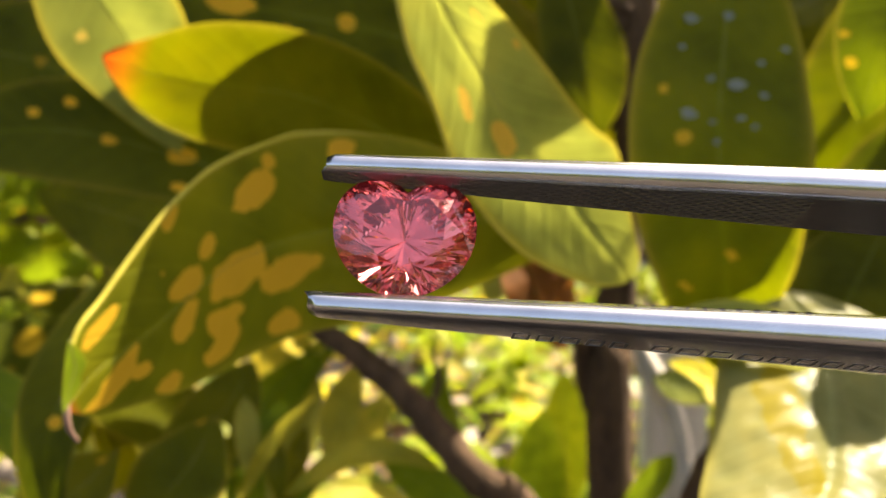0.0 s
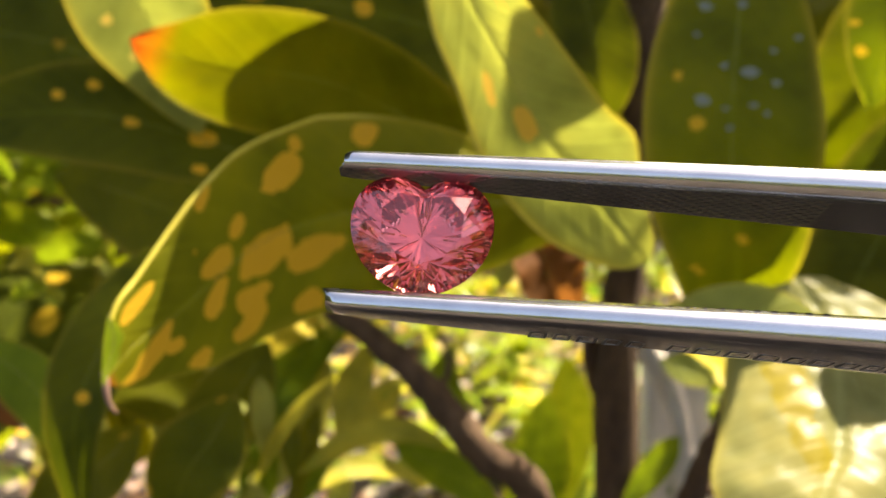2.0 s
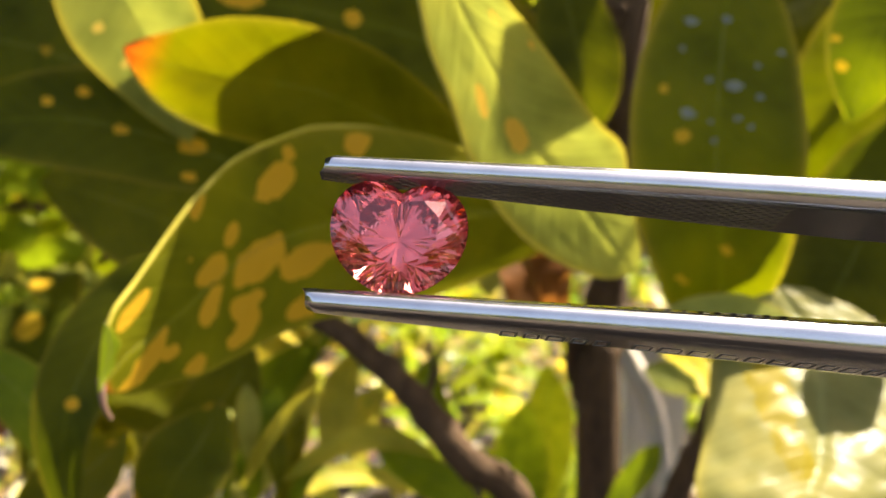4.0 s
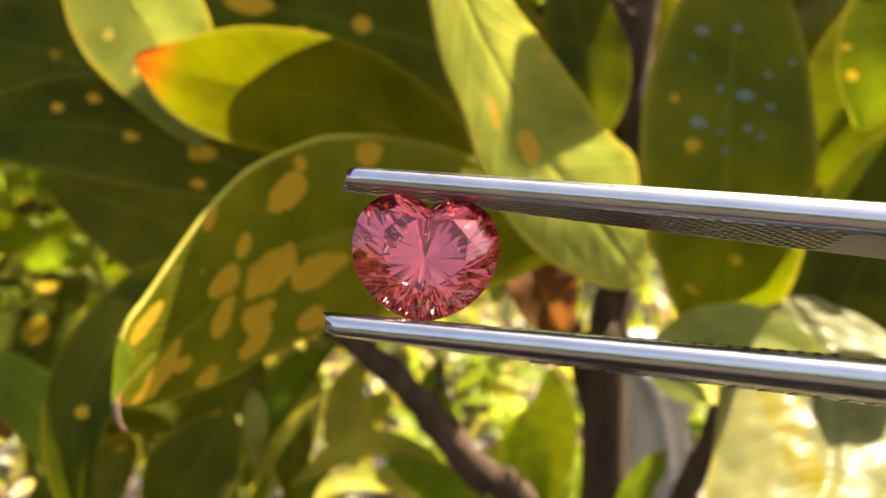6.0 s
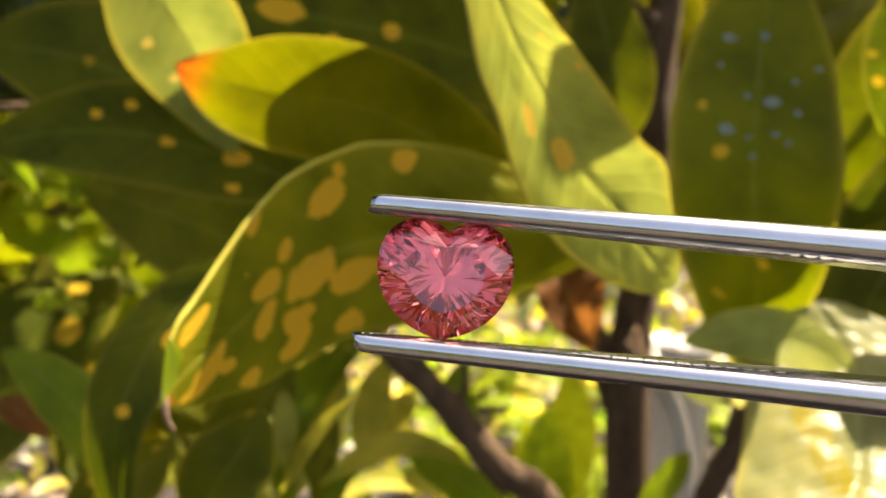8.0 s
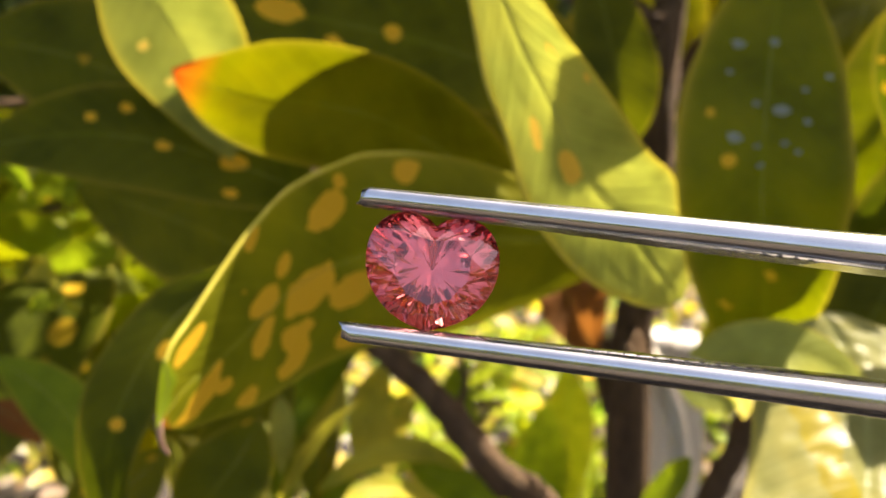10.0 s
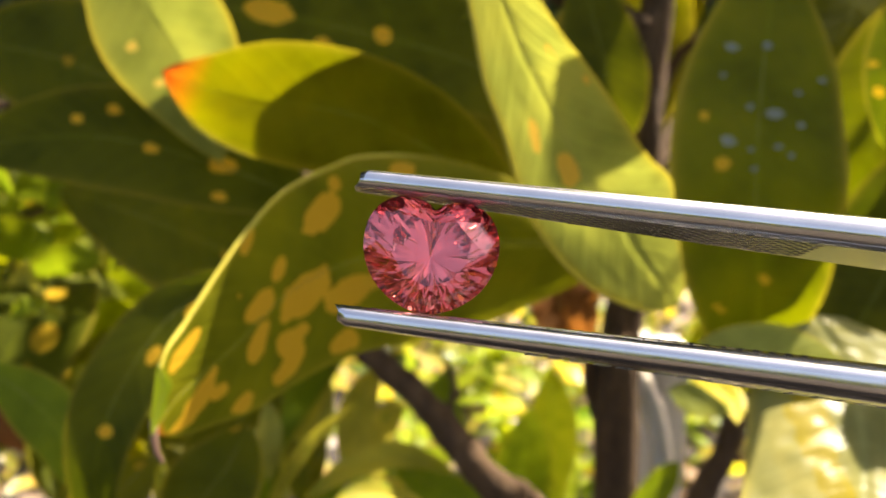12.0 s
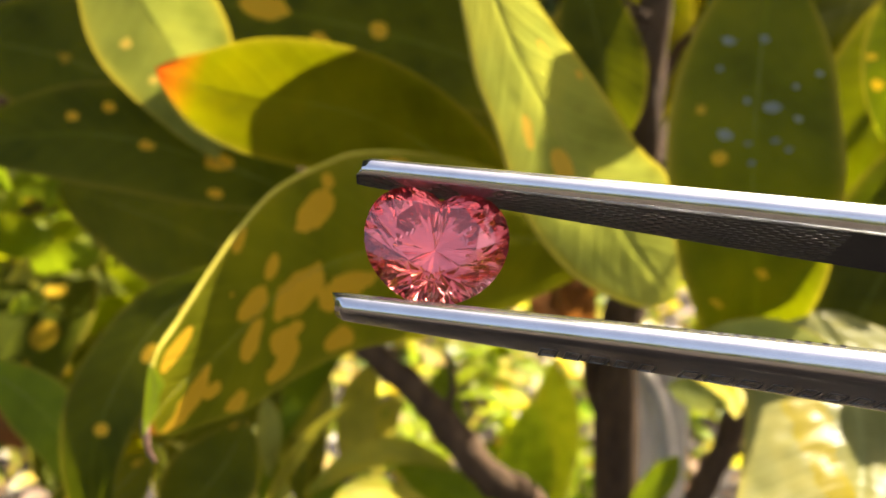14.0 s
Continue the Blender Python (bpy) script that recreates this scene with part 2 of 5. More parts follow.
def tube(points, radii, sides=10, wobble=0.0):
    """A tapered tube along points."""
    verts, faces = [], []
    pts = [Vector(p) for p in points]
    for i, p in enumerate(pts):
        d = (pts[min(i + 1, len(pts) - 1)] - pts[max(i - 1, 0)]).normalized()
        a = d.cross(Vector((0.3, 1, 0.2))).normalized()
        b = d.cross(a)
        for k in range(sides):
            w = 2 * math.pi * k / sides
            q = a * math.cos(w) + b * math.sin(w)
            r = radii[i] * (1 + wobble * noise.noise((p + q * radii[i]) * 210))
            verts.append(p + q * r)
    for i in range(len(pts) - 1):
        for k in range(sides):
            j = (k + 1) % sides
            faces.append((i * sides + k, i * sides + j, (i + 1) * sides + j, (i + 1) * sides + k))
    faces.append(tuple(range(sides))[::-1])
    faces.append(tuple(range((len(pts) - 1) * sides, len(pts) * sides)))
    return verts, faces


def spline(points, n):
    """A smooth line through points (Catmull-Rom)."""
    p = [Vector(q) for q in points]
    p = [p[0] * 2 - p[1]] + p + [p[-1] * 2 - p[-2]]
    out = []
    segs = len(p) - 3
    for k in range(n + 1):
        s = min(k / n * segs, segs - 1e-6)
        i, f = int(s), s - int(s)
        a, b, c, d = p[i:i + 4]
        out.append(0.5 * ((2 * b) + (c - a) * f + (2 * a - 5 * b + 4 * c - d) * f * f + (3 * b - a - 3 * c + d) * f ** 3))
    return out


def blade(spine, width, face, fold=0.1, cup=0.0, peak=0.5, blunt=0.8, left=1.0, right=1.0, wave=0.03, acute=0.0, spots=(), red=0.0, nu=40, nv=14, seed=0.0):
    """A leaf blade along its spine (base to tip). face: the way its upper side looks. Spots: (along, across, length, breadth, slant).
    Returns vertices, faces and the leaf attribute."""
    line = spline(spine, nu)
    face = Vector(face).normalized()
    verts, faces, data = [], [], []
    power = math.log(0.5) / math.log(peak)
    aspect = width / 2 / sum((b - a).length for a, b in zip(line, line[1:]))
    for i, p in enumerate(line):
        u = i / nu
        d = (line[min(i + 1, nu)] - line[max(i - 1, 0)]).normalized()
        side = d.cross(face).normalized()
        up = side.cross(d).normalized()
        half = width / 2 * max(math.sin(math.pi * min(u, 1) ** power), 0.0) ** blunt * (1 - acute * u ** 4) + width * 0.004
        for j in range(nv + 1):
            v = 2 * j / nv - 1
            s = v * (right if v > 0 else left)
            ripple = wave * width * noise.noise(Vector((u * 5 + seed, v * 1.2, seed * 2.3))) * (0.35 + abs(v))
            verts.append(p + side * s * half + up * (fold * abs(v) * half + cup * v * v * half + ripple))
            spot = 0.0
            for su, sv, lu, lv, slant in spots:
                a, b = (u - su), (v - sv) * aspect
                a, b = a * math.cos(slant) + b * math.sin(slant), b * math.cos(slant) - a * math.sin(slant)
                spot = max(spot, 1 - 0.5 * math.hypot(a / lu, b / lv))
            data.append((u, v * 0.5 + 0.5, max(spot, 0), max(0.0, min(1.0, (u - 1 + red) / max(red, 1e-3) * 1.2)) if red else 0.0))
    for i in range(nu):
        for j in range(nv):
            a = i * (nv + 1) + j
            faces.append((a, a + 1, a + nv + 2, a + nv + 1))
    return verts, faces, data


def leaf_mesh(name, material, spine, width, face, **opts):
    verts, faces, data = blade(spine, width, face, **opts)
    me = mesh_of(name, verts, faces, material)
    layer = me.attributes.new("leaf", "FLOAT_COLOR", "POINT")
    layer.data.foreach_set("color", [x for row in data for x in row])
    return me


def grown_leaf(plant, material, spine, width, face, label="", rib=0.00013, margin=None, **opts):
    """One large leaf on a plant, with its own midrib."""
    ob = part_of("leaf", leaf_mesh("leaf", material, spine, width, face, **opts), plant, label)
    line = spline(spine, 24)
    n = Vector(face).normalized()
    drop = [p - n * rib * 0.35 for p in line]
    v, f = tube(drop, [rib * (1 - 0.75 * i / 24) for i in range(25)], 8)
    m = new("midrib", mesh_of("midrib", v, f, RIB))
    m.parent = ob
    if margin:
        u0, u1, thick, row = margin
        nu, nv = opts.get("nu", 40), opts.get("nv", 14)
        edge = [ob.data.vertices[i * (nv + 1) + (nv if row > 0 else 0)].co for i in range(int(u0 * nu), int(u1 * nu) + 1)]
        k = len(edge) - 1
        v, f = tube(edge, [thick * min(1.0, 0.15 + 6 * i / k, 0.35 + 4 * (k - i) / k) for i in range(k + 1)], 8)
        e = new("margin", mesh_of("margin", v, f, MARGIN))
        e.parent = ob
        tagged(e, "thick rolled yellow leaf margin")
    return ob


def lofted_leaf(plant, material, upper, lower, face, label="", bulge=0.08, wave=0.03, red=0.0, spots=(), margin=None, nu=40, nv=14, rib=0.00013):
    """A broad curling leaf spanned between its two edges (base to tip), domed along the midrib."""
    def even(points):
        line = spline(points, 160)
        run = [0.0]
        for a, b in zip(line, line[1:]):
            run.append(run[-1] + (b - a).length)
        steps = [run[-1] * i / nu for i in range(nu + 1)]
        return [Vector([float(np.interp(s, run, [p[k] for p in line])) for k in range(3)]) for s in steps]

    top, bottom = even(upper), even(lower)
    face = Vector(face).normalized()
    broad = max((a - b).length for a, b in zip(top, bottom))
    mids = [(a + b) / 2 for a, b in zip(top, bottom)]
    aspect = broad / 2 / sum((b - a).length for a, b in zip(mids, mids[1:]))
    verts, faces, data = [], [], []
    for i in range(nu + 1):
        u, span = i / nu, (top[i] - bottom[i]).length
        for j in range(nv + 1):
            v = 2 * j / nv - 1
            p = bottom[i].lerp(top[i], (v + 1) / 2)
            ripple = wave * noise.noise(Vector((u * 6, v * 1.6, broad * 900))) + 0.45 * wave * noise.noise(Vector((u * 17, v * 5, broad * 700)))
            verts.append(p + face * span * (bulge * (1 - v * v) - 0.35 * bulge * max(0.0, 1 - 9 * abs(v)) + ripple * (1 - v ** 6)))
            spot = 0.0
            for su, sv, lu, lv, slant in spots:
                a, b = (u - su), (v - sv) * aspect
                a, b = a * math.cos(slant) + b * math.sin(slant), b * math.cos(slant) - a * math.sin(slant)
                warp = 1 + 0.3 * noise.noise(Vector((u * 30 + su * 9, v * 4, sv * 5)))
                spot = max(spot, 1 - 0.5 * warp * math.hypot(a / lu, b / lv))
            data.append((u, v * 0.5 + 0.5, max(spot, 0), max(0.0, min(1.0, (u - 1 + red) / max(red, 1e-3) * 1.2)) if red else 0.0))
    for i in range(nu):
        for j in range(nv):
            a = i * (nv + 1) + j
            faces.append((a, a + 1, a + nv + 2, a + nv + 1))
    me = mesh_of("leaf", verts, faces, material)
    layer = me.attributes.new("leaf", "FLOAT_COLOR", "POINT")
    layer.data.foreach_set("color", [x for row in data for x in row])
    ob = part_of("leaf", me, plant, label)
    half = nv // 2
    line = [verts[i * (nv + 1) + half] - face * rib * 0.35 for i in range(nu + 1)]
    v, f = tube(line, [rib * (1 - 0.75 * i / nu) for i in range(nu + 1)], 6)
    m = new("midrib", mesh_of("midrib", v, f, RIB))
    m.parent = ob
    if margin:
        u0, u1, thick, row = margin
        edge = [verts[i * (nv + 1) + (nv if row > 0 else 0)] for i in range(int(u0 * nu), int(u1 * nu) + 1)]
        k = len(edge) - 1
        v, f = tube(edge, [thick * min(1.0, 0.15 + 6 * i / k, 0.35 + 4 * (k - i) / k) * (1 + 0.25 * noise.noise(Vector((i * 0.13, thick * 9e4, 0)))) for i in range(k + 1)], 8)
        e = new("margin", mesh_of("margin", v, f, MARGIN))
        e.parent = ob
        tagged(e, "thick rolled yellow leaf margin")
    return ob


# ---- ground and distance ----
def ground():
    n, verts, faces = 70, [], []
    for i in range(n + 1):
        for j in range(n + 1):
            a, b = 2 * i / n - 1, 2 * j / n - 1
            x, y = 60 * a * abs(a) ** 2.2, 60 * b * abs(b) ** 2.2 + 1.0
            h = 0.03 * noise.noise(Vector((x * 1.3, y * 1.3, 0))) * min(1, 3 / (1 + math.hypot(x, y)))
            verts.append((x, y, h - 0.01))
    for i in range(n):
        for j in range(n):
            a = i * (n + 1) + j
            faces.append((a, a + n + 1, a + n + 2, a + 1))
    g = new("ground", mesh_of("ground", verts, faces, SOIL))
    tagged(g, "dark brown bare garden soil with fine crumbs", "ground", kind="structure")


def scatter_leaves(name, material, count, spread, size, up, label, category, seed):
    """Many small leaves in one mesh. spread(rng) gives a place."""
    rng = random.Random(seed)
    verts, faces = [], []
    for _ in range(count):
        p = Vector(spread(rng))
        s = size * rng.uniform(0.6, 1.4)
        turn = Euler((rng.gauss(0, up), rng.gauss(0, up), rng.uniform(0, 6.28))).to_matrix()
        base = len(verts)
        for u in (0, 0.25, 0.5, 0.75, 1.0):
            half = 0.26 * s * math.sin(math.pi * (0.08 + 0.9 * u))
            z = -0.25 * s * u * u
            for v in (-1, 0, 1):
                verts.append(p + turn @ Vector((u * s, v * half, z + 0.12 * s * abs(v) * (0.5 + half / s))))
        for i in range(4):
            for j in range(2):
                a = base + i * 3 + j
                faces.append((a, a + 1, a + 4, a + 3))
    ob = new(name, mesh_of(name, verts, faces, material))
    return tagged(ob, label, category, kind="stuff")


def post():
    t = thing("garden_post", (0.262, 1.0, 0.0), "pale grey weathered post of two upright wooden boards in soil", "post")
    for x, w, high in ((0.2455, 0.030, 0.272), (0.2795, 0.033, 0.268)):
        bm = bmesh.new()
        bmesh.ops.create_cube(bm, size=1)
        bmesh.ops.scale(bm, vec=(w, 0.05, high), verts=bm.verts)
        bmesh.ops.translate(bm, vec=(x, 1.0, high / 2 - 0.01), verts=bm.verts)
        bmesh.ops.bevel(bm, geom=bm.edges[:], offset=0.004, segments=2, affect="EDGES")
        me = bpy.data.meshes.new("board")
        bm.to_mesh(me)
        bm.free()
        me.materials.append(POST)
        part_of("board", me, t)


def dry_stalk():
    line = spline([(0.1844, 0.8302, 0.3111), (0.1954, 0.8250, 0.2833), (0.2131, 0.8189, 0.2505), (0.2230, 0.8114, 0.2102), (0.2261, 0.8021, 0.1598), (0.2311, 0.8321, -0.0200)], 40)
    v, f = tube(line, [0.006 + 0.006 * math.sin(math.pi * min(1.0, i / 26)) ** 0.8 if i < 13 else 0.012 - 0.0001 * i for i in range(41)], 12, 0.12)
    ob = new("dry_stalk", mesh_of("dry_stalk", v, f, STRAW))
    tagged(ob, "pale bleached curved plant stalk standing in soil", "stalk")


# places picked to be lit, leaves left off their sun rays: x, y, z, radius
SUN_GAPS = [
    (-0.0458, 0.1616, 0.5457, 0.011),
    (0.0005, 0.1307, 0.5540, 0.008),
    (0.0044, 0.1324, 0.5427, 0.006),
    (0.0086, 0.1351, 0.5313, 0.008),
    (0.0146, 0.1367, 0.5244, 0.008),
    (0.0255, 0.1377, 0.5242, 0.013),
    (0.0659, 0.1685, 0.4771, 0.030),
    (0.0633, 0.1781, 0.4837, 0.022),
    (0.0754, 0.1648, 0.4742, 0.030),
    (-0.0590, 0.1749, 0.5553, 0.012),
    (-0.0489, 0.1751, 0.5563, 0.008),
    (-0.0290, 0.1907, 0.4853, 0.014),
    (0.0558, 0.1689, 0.5030, 0.014),
    (0.0304, 0.2708, 0.4291, 0.020),
    (-0.0848, 0.1866, 0.4805, 0.015),
    (-0.1188, 0.3162, 0.4985, 0.030),
    (-0.1460, 0.3241, 0.4873, 0.035),
    (-0.1363, 0.3314, 0.4736, 0.035),
    (-0.1545, 0.3393, 0.5112, 0.035),
    (-0.1143, 0.3540, 0.4837, 0.030),
    (-0.0009, 0.0489, 0.5396, 0.025),
    (0.0109, 0.0487, 0.5385, 0.025),
    (-0.0298, 0.1693, 0.5527, 0.005),
    (-0.0420, 0.1126, 0.5169, 0.003),
    (-0.0391, 0.1247, 0.5212, 0.003),
    (-0.0320, 0.1394, 0.5324, 0.003),
    (-0.0400, 0.2790, 0.4197, 0.040),
    (0.0463, 0.3122, 0.4317, 0.025),
    (0.1124, 0.2535, 0.5403, 0.014),
    (-0.1661, 0.4475, 0.4823, 0.014),
    (-0.1550, 0.3918, 0.5116, 0.010),
    (-0.2105, 0.4946, 0.4051, 0.014),
    (-0.1986, 0.4407, 0.4444, 0.012),
    (-0.1689, 0.3961, 0.4792, 0.012),
    (-0.1008, 0.3690, 0.5008, 0.006),
    (-0.1334, 0.3826, 0.4624, 0.005),
    (-0.0264, 0.3088, 0.4528, 0.020),
    (-0.0578, 0.1914, 0.4764, 0.006),
    (0.0214, 0.2851, 0.4919, 0.010),
    (-0.0410, 0.2788, 0.4551, 0.016),
    (-0.0497, 0.2758, 0.4382, 0.016),
    (-0.0409, 0.2810, 0.4669, 0.014),
    (-0.0173, 0.2368, 0.4487, 0.030),
    (-0.0252, 0.2584, 0.4550, 0.030),
    (-0.0170, 0.2761, 0.4413, 0.030),
    (-0.0484, 0.1717, 0.5580, 0.008),
    (-0.0435, 0.1715, 0.5570, 0.008),
    (-0.0608, 0.1653, 0.5558, 0.006),
    (0.0005, 0.1320, 0.5486, 0.006),
    (0.0029, 0.1308, 0.5530, 0.006),
    (0.0208, 0.1329, 0.5377, 0.006),
    (-0.1296, 0.2843, 0.4811, 0.020),
    (-0.1173, 0.3896, 0.3907, 0.005),
    (0.0550, 0.1530, 0.4882, 0.020),
    (0.0532, 0.1438, 0.4822, 0.020),
]

# sky glints painted as pale flecks: x, y, z, half breadth
GLINTS = [
    (0.0593, 0.1803, 0.5454, 0.0012),
    (0.0544, 0.1805, 0.5466, 0.0007),
    (0.0497, 0.1776, 0.5403, 0.0012),
    (0.0641, 0.1793, 0.5434, 0.0007),
    (0.0690, 0.1830, 0.5519, 0.0006),
    (0.0514, 0.1848, 0.5578, 0.0010),
    (0.0590, 0.1864, 0.5583, 0.0009),
    (0.0549, 0.1769, 0.5351, 0.0006),
    (0.0543, 0.1778, 0.5387, 0.0005),
    (0.0596, 0.1780, 0.5393, 0.0006),
    (0.0621, 0.1775, 0.5377, 0.0006),
    (0.0492, 0.1821, 0.5525, 0.0006),
    (0.0641, 0.1819, 0.5494, 0.0006),
]

# pigment spots on the large leaves: along, across, half length, half breadth, slant
SPOTS_A = [(0.497, 0.83, 0.014, 0.017, 2.72), (0.537, 0.57, 0.044, 0.028, 2.88), (0.708, 0.92, 0.018, 0.025, -2.98), (0.650, 0.30, 0.019, 0.016, 2.50), (0.748, 0.47, 0.006, 0.006, 1.99), (0.608, -0.13, 0.068, 0.033, 3.06), (0.703, 0.13, 0.038, 0.025, -2.99), (0.735, -0.23, 0.038, 0.023, 2.30), (0.520, -0.32, 0.062, 0.028, 2.91), (0.680, -0.75, 0.054, 0.021, 2.76), (0.667, -0.53, 0.036, 0.026, -2.24), (0.875, 0.62, 0.042, 0.026, 2.80), (0.892, -0.45, 0.098, 0.023, 2.33), (0.840, -0.45, 0.025, 0.020, 2.22), (0.880, -0.47, 0.020, 0.011, 2.10), (0.805, -0.82, 0.028, 0.022, 2.36), (0.552, -0.82, 0.033, 0.020, 3.05), (0.370, 0.80, 0.026, 0.018, 2.44), (0.637, -0.47, 0.023, 0.015, 3.14)]
SPOTS_B = [(0.205, -0.53, 0.020, 0.009, 0.00), (0.345, 0.48, 0.036, 0.014, 0.22), (0.443, 0.17, 0.042, 0.026, 0.00), (0.287, -0.82, 0.013, 0.008, 0.20)]
SPOTS_C = [(0.375, 0.65, 0.014, 0.011, -1.57), (0.469, 0.40, 0.019, 0.016, -1.57), (0.775, 0.62, 0.024, 0.011, -1.31), (0.725, -0.07, 0.020, 0.011, -1.25), (0.725, 1.00, 0.008, 0.006, 0.00), (0.275, 0.28, 0.011, 0.006, -2.16)]
SPOTS_D = [(0.787, 0.60, 0.034, 0.021, -1.76), (0.700, 0.80, 0.031, 0.011, -1.99), (0.963, 1.00, 0.008, 0.006, 0.00)]
SPOTS_E = [(0.487, 0.03, 0.022, 0.022, -1.86), (0.725, 0.03, 0.062, 0.036, 3.14), (0.600, -0.30, 0.019, 0.019, 2.92)]
SPOTS_F = [(0.487, 0.53, 0.025, 0.025, 0.00), (0.662, 0.50, 0.020, 0.025, 0.31)]
SPOTS_G = [(0.650, 0.35, 0.019, 0.015, 3.14), (0.556, 0.53, 0.019, 0.015, 3.14), (0.456, -0.05, 0.020, 0.015, 2.79), (0.300, 0.03, 0.036, 0.024, 2.64), (0.287, -0.68, 0.019, 0.018, 2.96), (0.388, 0.40, 0.014, 0.013, 2.64)]
SPOTS_H = [(0.637, -0.10, 0.026, 0.022, -1.82), (0.381, -0.35, 0.031, 0.022, -3.05), (0.200, -0.52, 0.051, 0.042, -2.92)]
SPOTS_I = [(0.485, 0.42, 0.172, 0.055, -0.16), (0.680, 0.22, 0.112, 0.044, -0.56), (0.432, 0.63, 0.034, 0.014, -0.32)]


# ---- the shrub ----
def shrub():
    base = (0.062, 0.325, 0.0)
    s = thing("variegated_shrub", base, "dense variegated shrub with yellow-spotted olive-green leaves on brown stems", "shrub")

    def wood(name, pts, r0, r1, n=48, label=""):
        line = spline(pts, n)
        v, f = tube(line, [r0 + (r1 - r0) * i / n for i in range(n + 1)], 12, 0.25)
        return part_of(name, mesh_of(name, v, f, BARK), s, label)

    wood("trunk", [(0.0740, 0.2647, -0.1287), (0.0583, 0.2863, 0.4060), (0.0592, 0.2971, 0.4569), (0.0620, 0.3017, 0.4785), (0.0656, 0.3086, 0.5110), (0.0684, 0.3163, 0.5470), (0.0744, 0.3384, 0.6028), (0.0773, 0.3582, 0.6959), (0.0792, 0.3819, 0.8076), (0.0804, 0.4083, 0.9799)], 0.0078, 0.0035)
    wood("branch", [(0.0542, 0.2918, 0.3357), (0.0293, 0.2583, 0.4186), (0.0118, 0.2446, 0.4408), (-0.0006, 0.2477, 0.4553), (-0.0101, 0.2536, 0.4639), (-0.0231, 0.2596, 0.4728), (-0.0373, 0.2711, 0.4789)], 0.0055, 0.003)
    wood("twig", [(0.0025, 0.2464, 0.4492), (0.0013, 0.2501, 0.4569), (0.0031, 0.2575, 0.4626), (0.0010, 0.2687, 0.4675)], 0.0012, 0.0008)
    wood("branch", [(0.0797, 0.3000, 0.3741), (0.0832, 0.2786, 0.4180), (0.0890, 0.2729, 0.4393), (0.0893, 0.2670, 0.4594), (0.0877, 0.2601, 0.4752)], 0.0045, 0.003)
    wood("branch", [(0.0555, 0.2933, 0.4388), (0.0509, 0.2956, 0.4497), (0.0475, 0.2890, 0.4669), (0.0373, 0.2823, 0.4831)], 0.004, 0.002)
    grown_leaf(s, OLIVE, [(0.0194, 0.1812, 0.5127), (0.0082, 0.1796, 0.5246), (-0.0046, 0.1770, 0.5360), (-0.0185, 0.1713, 0.5433), (-0.0334, 0.1659, 0.5464), (-0.0439, 0.1621, 0.5480), (-0.0516, 0.1597, 0.5511)], 0.0235, (0.05, -1.08, -0.28), "olive leaf with a red tip and yellow rim", fold=0.12, peak=0.55, red=0.14, wave=0.05, margin=(0.7, 1.0, 0.0003, -1))
    upright = grown_leaf(s, DEEP, [(0.0633, 0.1976, 0.5756), (0.0579, 0.1848, 0.5535), (0.0556, 0.1773, 0.5329), (0.0574, 0.1759, 0.5116), (0.0611, 0.1793, 0.4891)], 0.0349, (0.05, -0.96, 0.31), "dark green upright leaf with small yellow dots", fold=0.08, peak=0.48, blunt=0.6, wave=0.04, nu=60, nv=26, spots=SPOTS_C)
    grown_leaf(s, DEEP, [(0.1190, 0.2193, 0.5958), (0.1078, 0.2088, 0.5702), (0.0973, 0.2032, 0.5539), (0.0923, 0.2018, 0.5376)], 0.0253, (-0.10, -0.94, 0.40), "ribbed light green leaf with yellow dots", fold=0.15, nu=50, nv=22, spots=SPOTS_D)
    grown_leaf(s, OLIVE, [(0.1308, 0.2386, 0.5423), (0.1182, 0.2343, 0.5218), (0.1070, 0.2331, 0.5020), (0.0979, 0.2309, 0.4821)], 0.0310, (0.10, -0.94, 0.40), "", fold=0.15)
    grown_leaf(s, OLIVE, [(0.1144, 0.2281, 0.5170), (0.1062, 0.2247, 0.5010), (0.0979, 0.2216, 0.4863), (0.0931, 0.2235, 0.4712)], 0.0315, (-0.10, -0.94, 0.40), "", fold=0.1)
    grown_leaf(s, OLIVE, [(0.0308, 0.2431, 0.5393), (0.0048, 0.2307, 0.5531), (-0.0188, 0.2259, 0.5594), (-0.0465, 0.2228, 0.5642), (-0.0605, 0.2179, 0.5651)], 0.0340, (0.00, -0.96, 0.31), "dark olive leaf with orange-yellow blotches", fold=0.1, nu=50, nv=22, spots=SPOTS_E)
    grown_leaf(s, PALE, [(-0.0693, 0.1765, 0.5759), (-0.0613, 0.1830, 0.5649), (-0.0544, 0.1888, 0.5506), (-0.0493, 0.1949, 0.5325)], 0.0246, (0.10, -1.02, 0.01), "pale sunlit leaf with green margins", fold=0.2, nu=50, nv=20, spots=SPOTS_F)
    grown_leaf(s, OLIVE, [(-0.0273, 0.2033, 0.5206), (-0.0452, 0.1981, 0.5297), (-0.0670, 0.1944, 0.5364), (-0.0841, 0.1915, 0.5371), (-0.1022, 0.1908, 0.5338)], 0.0220, (0.00, -0.96, 0.31), "dark olive leaf with scattered yellow dots", fold=0.1, nu=50, nv=20, spots=SPOTS_G)
